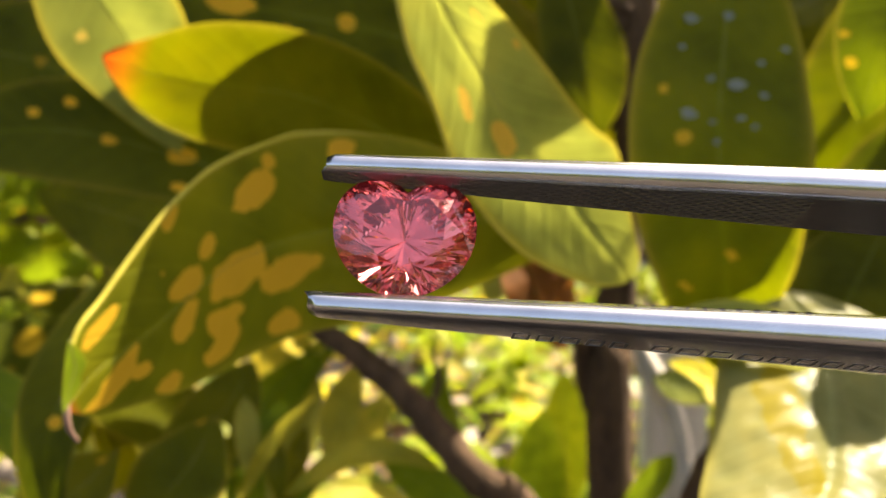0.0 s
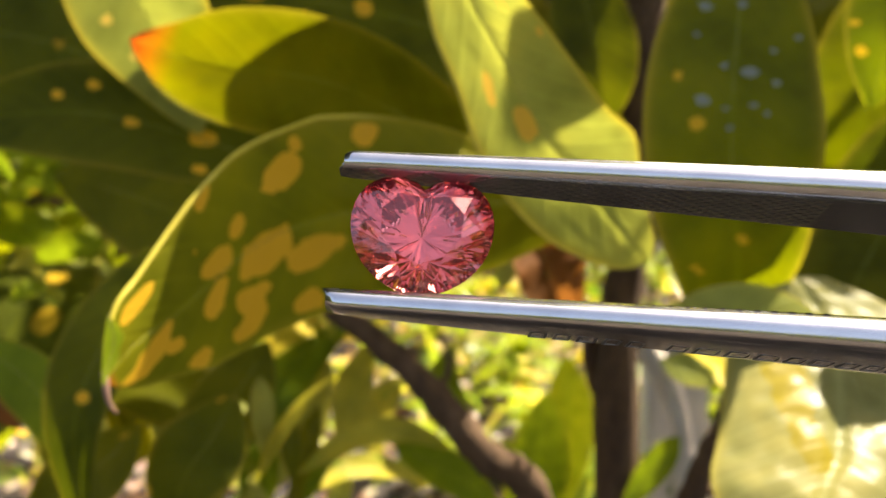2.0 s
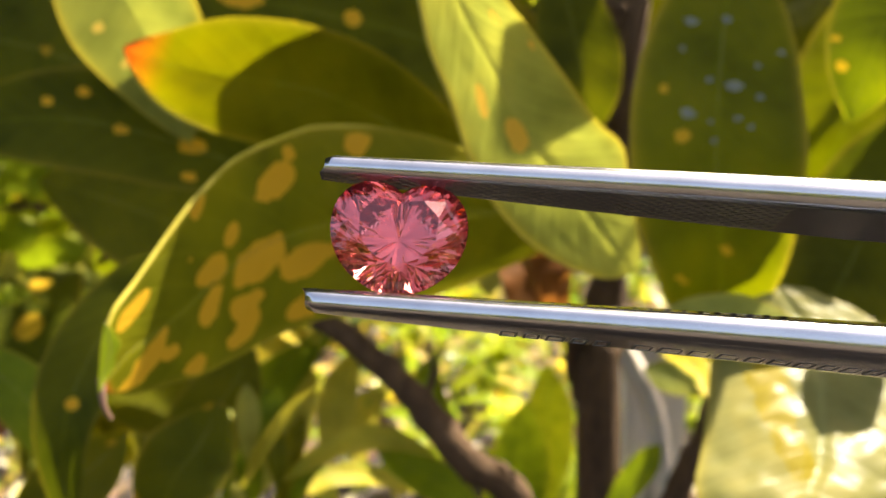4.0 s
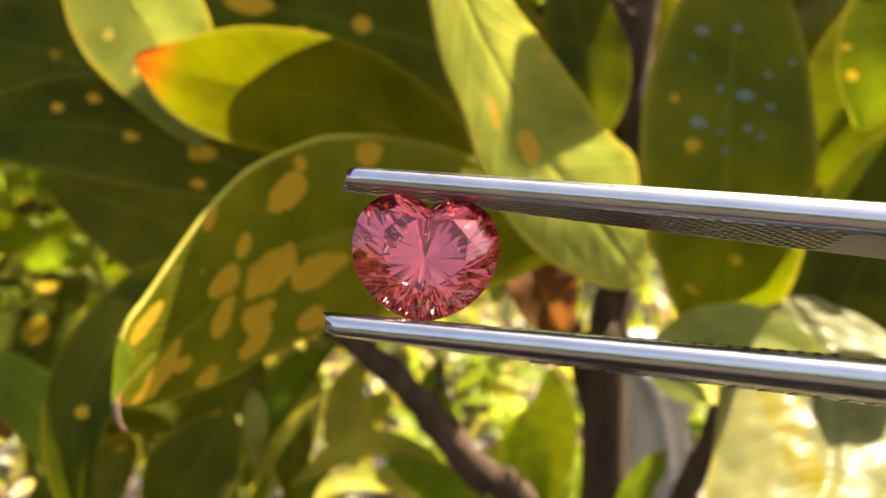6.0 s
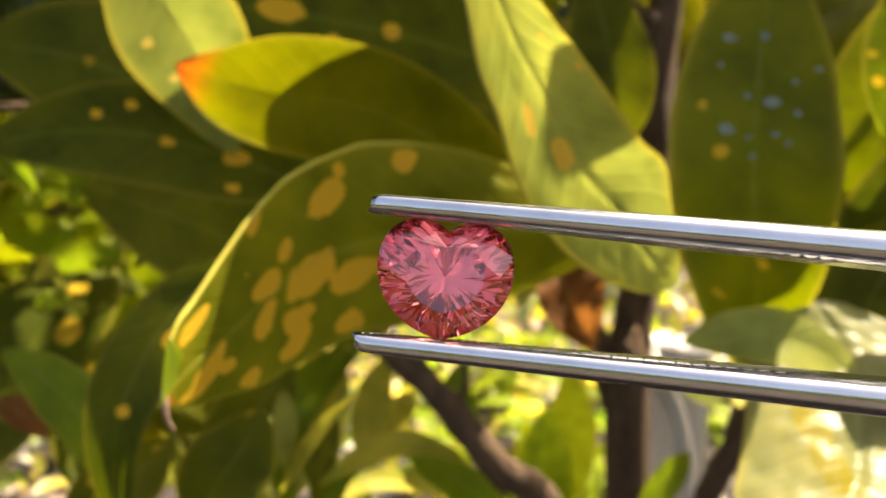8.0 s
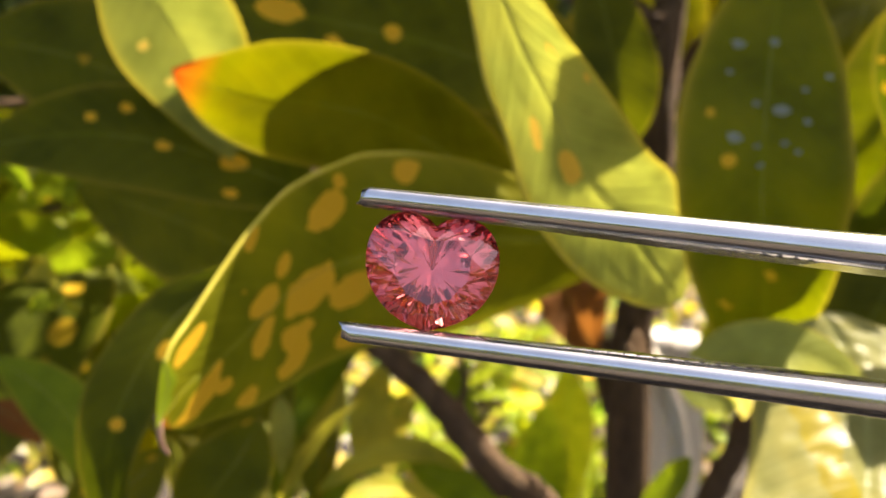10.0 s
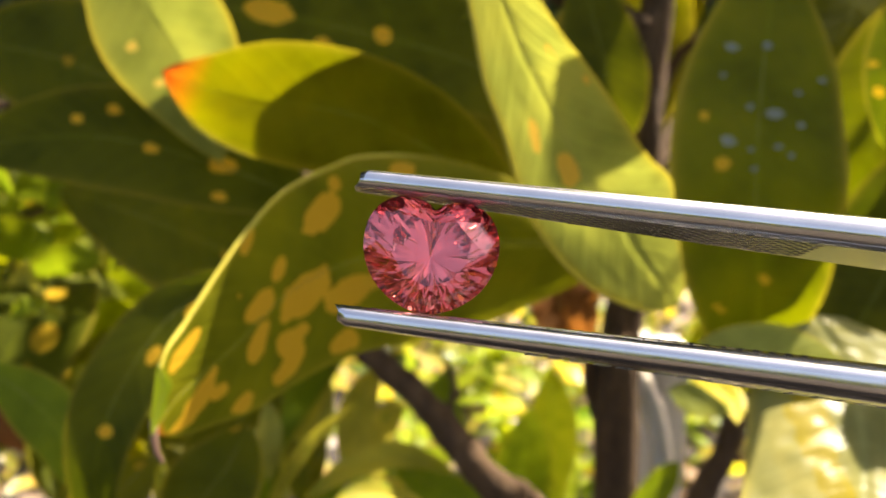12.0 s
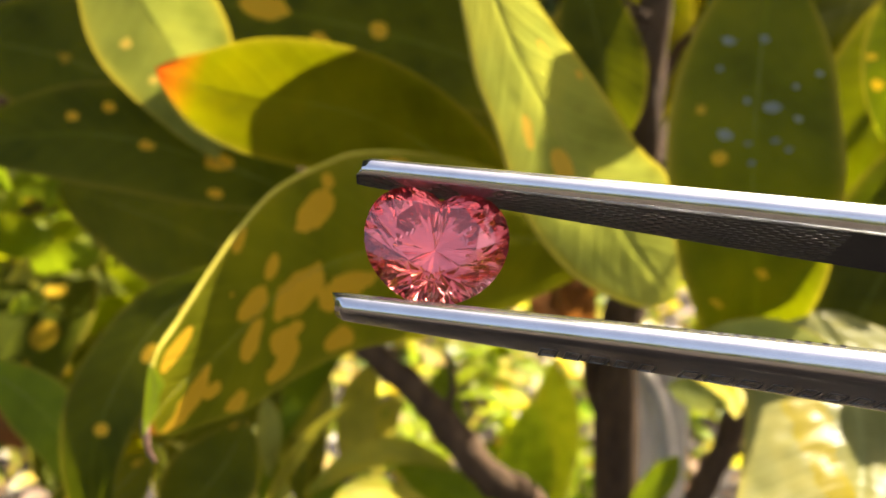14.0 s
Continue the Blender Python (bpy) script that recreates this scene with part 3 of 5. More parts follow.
    grown_leaf(s, OLIVE, [(-0.0372, 0.1687, 0.5163), (-0.0514, 0.1631, 0.5093), (-0.0599, 0.1564, 0.4969), (-0.0630, 0.1517, 0.4844), (-0.0611, 0.1477, 0.4655)], 0.0147, (-0.30, -0.98, 0.21), "narrow olive leaf with pale margin", fold=0.15, nu=50, nv=20, spots=SPOTS_H)
    grown_leaf(s, OLIVE, [(-0.0453, 0.2416, 0.4738), (-0.0510, 0.2349, 0.4645), (-0.0586, 0.2283, 0.4558), (-0.0679, 0.2211, 0.4440)], 0.0190, (0.10, -1.00, 0.11), "", fold=0.12)
    grown_leaf(s, BRIGHT, [(-0.0273, 0.2930, 0.4667), (-0.0408, 0.2839, 0.4582), (-0.0520, 0.2733, 0.4437), (-0.0605, 0.2677, 0.4166)], 0.0164, (0.30, -0.89, 0.60), "sunlit yellow-green leaf", fold=0.3)
    grown_leaf(s, PALE, [(-0.0348, 0.2935, 0.4512), (-0.0411, 0.2831, 0.4360), (-0.0508, 0.2736, 0.4249), (-0.0630, 0.2695, 0.4062)], 0.0140, (0.30, -0.89, 0.60), "", fold=0.3)
    grown_leaf(s, BRIGHT, [(-0.1004, 0.1917, 0.4899), (-0.0888, 0.1883, 0.4836), (-0.0809, 0.1847, 0.4763), (-0.0759, 0.1809, 0.4631)], 0.0129, (0.20, -0.89, 0.60), "", fold=0.2)
    # shaded leaf; the pale material stands in for sunlight from above
    grown_leaf(s, PALE, [(0.0419, 0.1712, 0.4991), (0.0527, 0.1686, 0.5015), (0.0644, 0.1662, 0.5000), (0.0763, 0.1638, 0.4933)], 0.0125, (0.00, -0.85, 0.79), "light green leaf with the light from above in its colour", fold=0.1)
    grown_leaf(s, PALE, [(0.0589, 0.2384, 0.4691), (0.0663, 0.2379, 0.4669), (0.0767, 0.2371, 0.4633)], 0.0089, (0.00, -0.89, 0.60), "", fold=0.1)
    grown_leaf(s, BRIGHT, [(0.0565, 0.6264, 0.1852), (0.0675, 0.6259, 0.2386), (0.0721, 0.6236, 0.2828), (0.0749, 0.6202, 0.3219)], 0.0476, (0.20, -0.96, 0.31), "", fold=0.1)
    grown_leaf(s, BRIGHT, [(0.0902, 0.6379, 0.2235), (0.0942, 0.6463, 0.2638), (0.0963, 0.6549, 0.3041), (0.0942, 0.6618, 0.3363)], 0.0372, (-0.20, -0.96, 0.31), "", fold=0.1)
    grown_leaf(s, BRIGHT, [(-0.0150, 0.2812, 0.4302), (-0.0042, 0.2751, 0.4253), (0.0079, 0.2690, 0.4207), (0.0200, 0.2668, 0.4106)], 0.0129, (0.00, -0.89, 0.60), "", fold=0.2)
    grown_leaf(s, BRIGHT, [(0.0582, 0.2764, 0.4075), (0.0653, 0.2783, 0.4162), (0.0724, 0.2801, 0.4250), (0.0769, 0.2812, 0.4302)], 0.0098, (0.10, -0.94, 0.40), "", fold=0.2)
    grown_leaf(s, DRY, [(0.0232, 0.2313, 0.5081), (0.0257, 0.2267, 0.5005), (0.0282, 0.2230, 0.4929), (0.0337, 0.2207, 0.4822)], 0.0179, (0.20, -0.98, 0.21), "curled orange-brown dry leaf", fold=0.35, wave=0.12)
    grown_leaf(s, PALE, [(0.0217, 0.2461, 0.5054), (0.0195, 0.2449, 0.4996), (0.0180, 0.2436, 0.4938), (0.0172, 0.2424, 0.4880)], 0.0089, (0.00, -0.98, 0.21), "", fold=0.1)
    grown_leaf(s, OLIVE, [(0.0363, 0.2838, 0.5867), (0.0419, 0.2737, 0.5629), (0.0453, 0.2667, 0.5445), (0.0461, 0.2631, 0.5277)], 0.0236, (0.00, -0.96, 0.31), "dark leaf with yellow blotch", fold=0.12)
    grown_leaf(s, FILL, [(0.0871, 0.3912, 0.6111), (0.0751, 0.3778, 0.5720), (0.0591, 0.3651, 0.5361), (0.0441, 0.3584, 0.5047)], 0.0557, (0.00, -0.96, 0.31), "", fold=0.12)
    grown_leaf(s, FILL, [(-0.0273, 0.2943, 0.5881), (0.0026, 0.2833, 0.5602), (0.0234, 0.2728, 0.5349), (0.0411, 0.2678, 0.5113)], 0.0482, (0.00, -0.96, 0.31), "", fold=0.12)
    grown_leaf(s, FILL, [(-0.1367, 0.2672, 0.5566), (-0.1098, 0.2614, 0.5535), (-0.0868, 0.2548, 0.5462), (-0.0675, 0.2523, 0.5345)], 0.0357, (0.00, -0.96, 0.31), "", fold=0.12)
    grown_leaf(s, FILL, [(-0.1098, 0.2688, 0.5160), (-0.0817, 0.2592, 0.5094), (-0.0563, 0.2550, 0.4991), (-0.0377, 0.2518, 0.4840)], 0.0340, (0.00, -0.96, 0.31), "", fold=0.12)
    grown_leaf(s, FILL, [(0.1246, 0.2842, 0.5883), (0.1116, 0.2706, 0.5627), (0.1076, 0.2627, 0.5354), (0.1061, 0.2579, 0.5127)], 0.0340, (0.00, -0.96, 0.31), "", fold=0.12)
    grown_leaf(s, FILL, [(0.1150, 0.2648, 0.4972), (0.0991, 0.2550, 0.4896), (0.0844, 0.2518, 0.4840), (0.0674, 0.2505, 0.4779)], 0.0263, (0.00, -0.96, 0.31), "", fold=0.12)
    grown_leaf(s, FILL, [(0.1243, 0.2433, 0.4923), (0.1124, 0.2409, 0.4807), (0.1035, 0.2390, 0.4720), (0.0961, 0.2365, 0.4604)], 0.0297, (0.00, -0.96, 0.31), "", fold=0.12)
    grown_leaf(s, FILL, [(-0.0603, 0.1784, 0.4752), (-0.0671, 0.1769, 0.4686), (-0.0750, 0.1758, 0.4631), (-0.0841, 0.1741, 0.4553)], 0.0147, (0.00, -0.96, 0.31), "", fold=0.12)
    grown_leaf(s, FILL, [(-0.0433, 0.1892, 0.4783), (-0.0476, 0.1854, 0.4698), (-0.0529, 0.1818, 0.4626), (-0.0564, 0.1791, 0.4501)], 0.0187, (0.00, -0.96, 0.31), "", fold=0.12)
    grown_leaf(s, BRIGHT, [(-0.1362, 0.3273, 0.5027), (-0.1245, 0.3224, 0.5034), (-0.1131, 0.3162, 0.4985), (-0.1083, 0.3138, 0.4874)], 0.0114, (0.00, -0.92, 0.50), "curled light green leaf", fold=0.3)
    grown_leaf(s, BRIGHT, [(-0.1666, 0.3351, 0.4914), (-0.1522, 0.3300, 0.4913), (-0.1401, 0.3245, 0.4893), (-0.1323, 0.3253, 0.4931)], 0.0157, (0.00, -0.92, 0.50), "", fold=0.12)
    grown_leaf(s, BRIGHT, [(-0.1382, 0.3389, 0.4611), (-0.1383, 0.3358, 0.4704), (-0.1323, 0.3326, 0.4795), (-0.1201, 0.3335, 0.4835)], 0.0222, (0.10, -0.94, 0.40), "", fold=0.12)
    grown_leaf(s, BRIGHT, [(-0.1715, 0.3506, 0.5161), (-0.1568, 0.3443, 0.5106), (-0.1403, 0.3385, 0.5072), (-0.1181, 0.3381, 0.5052)], 0.0142, (0.10, -0.92, 0.50), "", fold=0.12)
    grown_leaf(s, PALE, [(-0.1285, 0.3656, 0.4905), (-0.1181, 0.3593, 0.4849), (-0.1079, 0.3531, 0.4796), (-0.0972, 0.3526, 0.4775)], 0.0086, (0.10, -0.92, 0.50), "", fold=0.12)
    grown_leaf(s, FILL, [(-0.1506, 0.2913, 0.4773), (-0.1341, 0.2853, 0.4734), (-0.1197, 0.2794, 0.4696), (-0.1059, 0.2790, 0.4679)], 0.0190, (0.10, -0.94, 0.40), "", fold=0.12)
    grown_leaf(s, PALE, [(-0.1519, 0.3167, 0.4528), (-0.1441, 0.3163, 0.4509), (-0.1362, 0.3161, 0.4499), (-0.1284, 0.3163, 0.4509)], 0.0067, (0.00, -0.87, 0.70), "", fold=0.12)
    # two broad backing leaves, their sunlight put into the brighter material
    grown_leaf(s, BRIGHT, [(-0.2158, 0.4181, 0.4971), (-0.1759, 0.4150, 0.4825), (-0.1359, 0.4119, 0.4678), (-0.1009, 0.4088, 0.4531)], 0.0749, (0.00, -0.96, 0.31), "", fold=0.12)
    grown_leaf(s, BRIGHT, [(-0.2056, 0.3854, 0.4391), (-0.1722, 0.3874, 0.4485), (-0.1389, 0.3893, 0.4578), (-0.1080, 0.3908, 0.4647)], 0.0619, (0.00, -0.96, 0.31), "", fold=0.12)
    grown_leaf(s, BRIGHT, [(-0.1606, 0.3119, 0.4781), (-0.1502, 0.3095, 0.4767), (-0.1417, 0.3064, 0.4716), (-0.1375, 0.3035, 0.4627)], 0.0132, (0.20, -0.94, 0.40), "yellow-spotted light green leaf", fold=0.12)
    grown_leaf(s, DRY, [(-0.1205, 0.2274, 0.4653), (-0.1148, 0.2269, 0.4632), (-0.1098, 0.2263, 0.4604), (-0.1062, 0.2253, 0.4556)], 0.0086, (0.00, -0.87, 0.70), "pale dry fallen leaf caught in the shrub", fold=0.12)
    grown_leaf(s, FILL, [(-0.1529, 0.3565, 0.5048), (-0.1450, 0.3523, 0.5041), (-0.1381, 0.3496, 0.5010), (-0.1327, 0.3504, 0.4953)], 0.0095, (0.41, -0.89, 0.61), "", fold=0.3, nu=16, nv=8)
    grown_leaf(s, BRIGHT, [(-0.1489, 0.3034, 0.4918), (-0.1507, 0.3000, 0.4952), (-0.1533, 0.2983, 0.4964), (-0.1580, 0.3000, 0.4951)], 0.0061, (-0.28, -0.97, 0.24), "", fold=0.3, nu=16, nv=8)
    grown_leaf(s, BRIGHT, [(-0.1055, 0.3833, 0.5110), (-0.1057, 0.3786, 0.5082), (-0.1065, 0.3754, 0.5030), (-0.1083, 0.3758, 0.4951)], 0.0101, (0.06, -0.98, 0.19), "", fold=0.3, nu=16, nv=8)
    grown_leaf(s, BRIGHT, [(-0.1446, 0.2949, 0.4823), (-0.1374, 0.2905, 0.4809), (-0.1312, 0.2877, 0.4774), (-0.1268, 0.2885, 0.4712)], 0.0057, (-0.29, -0.98, 0.20), "", fold=0.3, nu=16, nv=8)
    grown_leaf(s, BRIGHT, [(-0.1411, 0.3459, 0.4925), (-0.1448, 0.3419, 0.4932), (-0.1492, 0.3395, 0.4916), (-0.1554, 0.3407, 0.4872)], 0.0099, (-0.26, -0.96, 0.29), "", fold=0.3, nu=16, nv=8)
    grown_leaf(s, BRIGHT, [(-0.1397, 0.3527, 0.4417), (-0.1404, 0.3474, 0.4358), (-0.1418, 0.3435, 0.4272), (-0.1447, 0.3430, 0.4152)], 0.0094, (-0.34, -0.92, 0.49), "", fold=0.3, nu=16, nv=8)
    grown_leaf(s, FILL, [(-0.1129, 0.3884, 0.4752), (-0.1050, 0.3841, 0.4743), (-0.0977, 0.3813, 0.4707), (-0.0914, 0.3819, 0.4640)], 0.0091, (-0.15, -0.95, 0.36), "", fold=0.3, nu=16, nv=8)
    grown_leaf(s, BRIGHT, [(-0.0924, 0.2911, 0.5188), (-0.0919, 0.2861, 0.5146), (-0.0920, 0.2828, 0.5085), (-0.0934, 0.2831, 0.5002)], 0.0055, (0.20, -0.97, 0.23), "", fold=0.3, nu=16, nv=8)
    grown_leaf(s, BRIGHT, [(-0.1166, 0.2742, 0.4803), (-0.1188, 0.2704, 0.4816), (-0.1218, 0.2682, 0.4809), (-0.1265, 0.2695, 0.4775)], 0.0071, (-0.28, -0.91, 0.54), "", fold=0.3, nu=16, nv=8)
    grown_leaf(s, PALE, [(-0.1290, 0.3835, 0.4784), (-0.1331, 0.3799, 0.4808), (-0.1379, 0.3778, 0.4806), (-0.1441, 0.3792, 0.4774)], 0.0101, (0.38, -1.01, 0.07), "", fold=0.3, nu=16, nv=8)
    grown_leaf(s, BRIGHT, [(-0.0995, 0.3263, 0.4986), (-0.1032, 0.3214, 0.4948), (-0.1075, 0.3181, 0.4888), (-0.1132, 0.3183, 0.4802)], 0.0066, (-0.32, -0.90, 0.59), "", fold=0.3, nu=16, nv=8)
    grown_leaf(s, PALE, [(-0.1571, 0.3433, 0.4785), (-0.1556, 0.3389, 0.4769), (-0.1550, 0.3360, 0.4729), (-0.1563, 0.3366, 0.4660)], 0.0090, (0.11, -0.91, 0.51), "", fold=0.3, nu=16, nv=8)
    grown_leaf(s, PALE, [(-0.1863, 0.3785, 0.4354), (-0.1893, 0.3765, 0.4453), (-0.1932, 0.3759, 0.4524), (-0.1991, 0.3788, 0.4561)], 0.0123, (0.28, -1.02, 0.02), "", fold=0.3, nu=16, nv=8)
    grown_leaf(s, BRIGHT, [(-0.1039, 0.3225, 0.4902), (-0.0973, 0.3180, 0.4885), (-0.0914, 0.3152, 0.4846), (-0.0866, 0.3158, 0.4779)], 0.0068, (0.48, -0.94, 0.41), "", fold=0.3, nu=16, nv=8)
    grown_leaf(s, FILL, [(-0.1393, 0.2845, 0.4825), (-0.1425, 0.2813, 0.4870), (-0.1465, 0.2798, 0.4893), (-0.1527, 0.2818, 0.4891)], 0.0079, (-0.43, -0.89, 0.61), "", fold=0.3, nu=16, nv=8)
    grown_leaf(s, BRIGHT, [(-0.1637, 0.3835, 0.4558), (-0.1678, 0.3809, 0.4628), (-0.1727, 0.3797, 0.4670), (-0.1794, 0.3820, 0.4681)], 0.0120, (0.49, -0.94, 0.38), "", fold=0.3, nu=16, nv=8)
    grown_leaf(s, BRIGHT, [(-0.1139, 0.2919, 0.5176), (-0.1148, 0.2874, 0.5157), (-0.1165, 0.2846, 0.5119), (-0.1197, 0.2853, 0.5060)], 0.0075, (-0.29, -1.03, -0.04), "", fold=0.3, nu=16, nv=8)
    grown_leaf(s, BRIGHT, [(-0.1629, 0.3776, 0.4520), (-0.1610, 0.3754, 0.4608), (-0.1598, 0.3746, 0.4668), (-0.1603, 0.3773, 0.4698)], 0.0110, (-0.24, -0.92, 0.47), "", fold=0.3, nu=16, nv=8)
    grown_leaf(s, BRIGHT, [(-0.1593, 0.3318, 0.4569), (-0.1565, 0.3294, 0.4650), (-0.1545, 0.3286, 0.4704), (-0.1545, 0.3311, 0.4730)], 0.0093, (0.29, -1.00, 0.13), "", fold=0.3, nu=16, nv=8)
    grown_leaf(s, PALE, [(-0.1498, 0.3252, 0.5019), (-0.1465, 0.3225, 0.5084), (-0.1440, 0.3213, 0.5126), (-0.1434, 0.3238, 0.5145)], 0.0076, (-0.47, -0.86, 0.77), "", fold=0.3, nu=16, nv=8)
    grown_leaf(s, FILL, [(-0.1587, 0.3595, 0.4951), (-0.1507, 0.3563, 0.4991), (-0.1437, 0.3546, 0.5007), (-0.1382, 0.3564, 0.4996)], 0.0116, (-0.14, -0.89, 0.60), "", fold=0.3, nu=16, nv=8)
    grown_leaf(s, BRIGHT, [(-0.1368, 0.3025, 0.5084), (-0.1403, 0.2999, 0.5153), (-0.1445, 0.2989, 0.5202), (-0.1507, 0.3015, 0.5229)], 0.0076, (0.15, -1.00, 0.09), "", fold=0.3, nu=16, nv=8)
    grown_leaf(s, PALE, [(-0.1877, 0.3776, 0.4548), (-0.1841, 0.3759, 0.4658), (-0.1814, 0.3756, 0.4740), (-0.1806, 0.3787, 0.4791)], 0.0121, (-0.07, -0.97, 0.24), "", fold=0.3, nu=16, nv=8)
    grown_leaf(s, BRIGHT, [(-0.1767, 0.3506, 0.4359), (-0.1826, 0.3467, 0.4370), (-0.1894, 0.3443, 0.4354), (-0.1982, 0.3453, 0.4304)], 0.0105, (-0.33, -0.88, 0.68), "", fold=0.3, nu=16, nv=8)
    grown_leaf(s, PALE, [(-0.0560, 0.2644, 0.4256), (-0.0537, 0.2592, 0.4203), (-0.0519, 0.2555, 0.4125), (-0.0509, 0.2552, 0.4012)], 0.0079, (0.05, -0.92, 0.47), "", fold=0.3, nu=16, nv=8)
    grown_leaf(s, BRIGHT, [(-0.0593, 0.2852, 0.4599), (-0.0625, 0.2803, 0.4561), (-0.0660, 0.2769, 0.4499), (-0.0704, 0.2770, 0.4407)], 0.0072, (0.41, -0.96, 0.31), "", fold=0.3, nu=16, nv=8)
    grown_leaf(s, PALE, [(-0.0460, 0.2314, 0.4676), (-0.0450, 0.2264, 0.4637), (-0.0444, 0.2232, 0.4579), (-0.0446, 0.2233, 0.4491)], 0.0063, (0.38, -0.86, 0.76), "", fold=0.3, nu=16, nv=8)
    grown_leaf(s, FILL, [(-0.0327, 0.2538, 0.4309), (-0.0371, 0.2493, 0.4290), (-0.0416, 0.2463, 0.4247), (-0.0468, 0.2467, 0.4170)], 0.0054, (-0.09, -0.92, 0.50), "", fold=0.3, nu=16, nv=8)
    grown_leaf(s, BRIGHT, [(-0.0275, 0.2508, 0.4377), (-0.0306, 0.2465, 0.4367), (-0.0338, 0.2437, 0.4333), (-0.0376, 0.2444, 0.4266)], 0.0067, (0.31, -0.92, 0.47), "", fold=0.3, nu=16, nv=8)
    grown_leaf(s, FILL, [(-0.0460, 0.2491, 0.4498), (-0.0487, 0.2448, 0.4488), (-0.0516, 0.2420, 0.4456), (-0.0554, 0.2427, 0.4393)], 0.0049, (-0.07, -0.86, 0.77), "", fold=0.3, nu=16, nv=8)
    grown_leaf(s, PALE, [(-0.0453, 0.2098, 0.4680), (-0.0476, 0.2057, 0.4680), (-0.0503, 0.2032, 0.4659), (-0.0540, 0.2042, 0.4611)], 0.0060, (0.15, -0.92, 0.49), "", fold=0.3, nu=16, nv=8)
    grown_leaf(s, FILL, [(-0.0331, 0.2479, 0.4531), (-0.0350, 0.2427, 0.4479), (-0.0372, 0.2391, 0.4405), (-0.0400, 0.2389, 0.4299)], 0.0067, (0.41, -0.97, 0.25), "", fold=0.3, nu=16, nv=8)
    grown_leaf(s, PALE, [(-0.0226, 0.2196, 0.4471), (-0.0237, 0.2150, 0.4446), (-0.0249, 0.2119, 0.4399), (-0.0265, 0.2123, 0.4320)], 0.0058, (-0.15, -0.88, 0.65), "", fold=0.3, nu=16, nv=8)
    grown_leaf(s, FILL, [(-0.0585, 0.2649, 0.4364), (-0.0621, 0.2607, 0.4358), (-0.0660, 0.2580, 0.4329), (-0.0708, 0.2587, 0.4266)], 0.0077, (0.06, -0.88, 0.65), "", fold=0.3, nu=16, nv=8)
    grown_leaf(s, BRIGHT, [(-0.0555, 0.2639, 0.4462), (-0.0527, 0.2586, 0.4406), (-0.0502, 0.2549, 0.4328), (-0.0485, 0.2546, 0.4216)], 0.0091, (0.38, -0.87, 0.70), "", fold=0.3, nu=16, nv=8)
    grown_leaf(s, FILL, [(-0.0395, 0.2328, 0.4565), (-0.0384, 0.2281, 0.4537), (-0.0375, 0.2250, 0.4488), (-0.0373, 0.2254, 0.4409)], 0.0058, (0.04, -0.91, 0.53), "", fold=0.3, nu=16, nv=8)
    grown_leaf(s, DEEP, [(0.1392, 0.2631, 0.5854), (0.1243, 0.2569, 0.5563), (0.1124, 0.2514, 0.5302), (0.1058, 0.2493, 0.5109)], 0.0387, (-0.10, -1.02, 0.01), "ribbed green leaf half in sun", fold=0.15, nu=40, nv=18)
    # unseen leaves added towards the sun to cast shade on the near leaves
    grown_leaf(s, FILL, [(0.0514, 0.2059, 0.6008), (0.0369, 0.2041, 0.6071), (0.0210, 0.2009, 0.6113), (0.0041, 0.1967, 0.6153)], 0.0240, (0.4632, 0.3619, 0.8090), "", fold=0.1, nu=24, nv=10)
    grown_leaf(s, FILL, [(0.0442, 0.1833, 0.6015), (0.0319, 0.1817, 0.6037), (0.0210, 0.1731, 0.6019), (0.0123, 0.1573, 0.5945)], 0.0275, (0.4632, 0.3619, 0.8090), "", fold=0.1, nu=24, nv=10)
    grown_leaf(s, FILL, [(0.0427, 0.1879, 0.6055), (0.0319, 0.1783, 0.6083), (0.0238, 0.1633, 0.6048), (0.0142, 0.1530, 0.5997)], 0.0178, (0.4632, 0.3619, 0.8090), "", fold=0.1, nu=24, nv=10)
    grown_leaf(s, FILL, [(0.0995, 0.2164, 0.6315), (0.0975, 0.2090, 0.6110), (0.0975, 0.2046, 0.5906), (0.0995, 0.2032, 0.5693)], 0.0343, (0.4632, 0.3619, 0.8090), "", fold=0.1, nu=24, nv=10)
    grown_leaf(s, FILL, [(0.0528, 0.1648, 0.6290), (0.0545, 0.1649, 0.6201), (0.0573, 0.1670, 0.6106), (0.0609, 0.1686, 0.6040)], 0.0067, (0.4632, 0.3619, 0.8090), "", fold=0.1, nu=24, nv=10)
    grown_leaf(s, FILL, [(0.0082, 0.2297, 0.5979), (-0.0086, 0.2282, 0.6051), (-0.0254, 0.2269, 0.6086), (-0.0469, 0.2241, 0.6099)], 0.0219, (0.4632, 0.3619, 0.8090), "", fold=0.1, nu=24, nv=10)
    grown_leaf(s, FILL, [(0.0946, 0.2213, 0.6458), (0.0914, 0.2147, 0.6241), (0.0914, 0.2108, 0.6057), (0.0946, 0.2086, 0.5857)], 0.0157, (0.4632, 0.3619, 0.8090), "", fold=0.1, nu=24, nv=10)
    grown_leaf(s, FILL, [(0.0196, 0.3263, 0.6791), (0.0485, 0.3222, 0.6602), (0.0710, 0.3176, 0.6382), (0.0903, 0.3122, 0.6131)], 0.0530, (0.4632, 0.3619, 0.8090), "", fold=0.1, nu=24, nv=10)
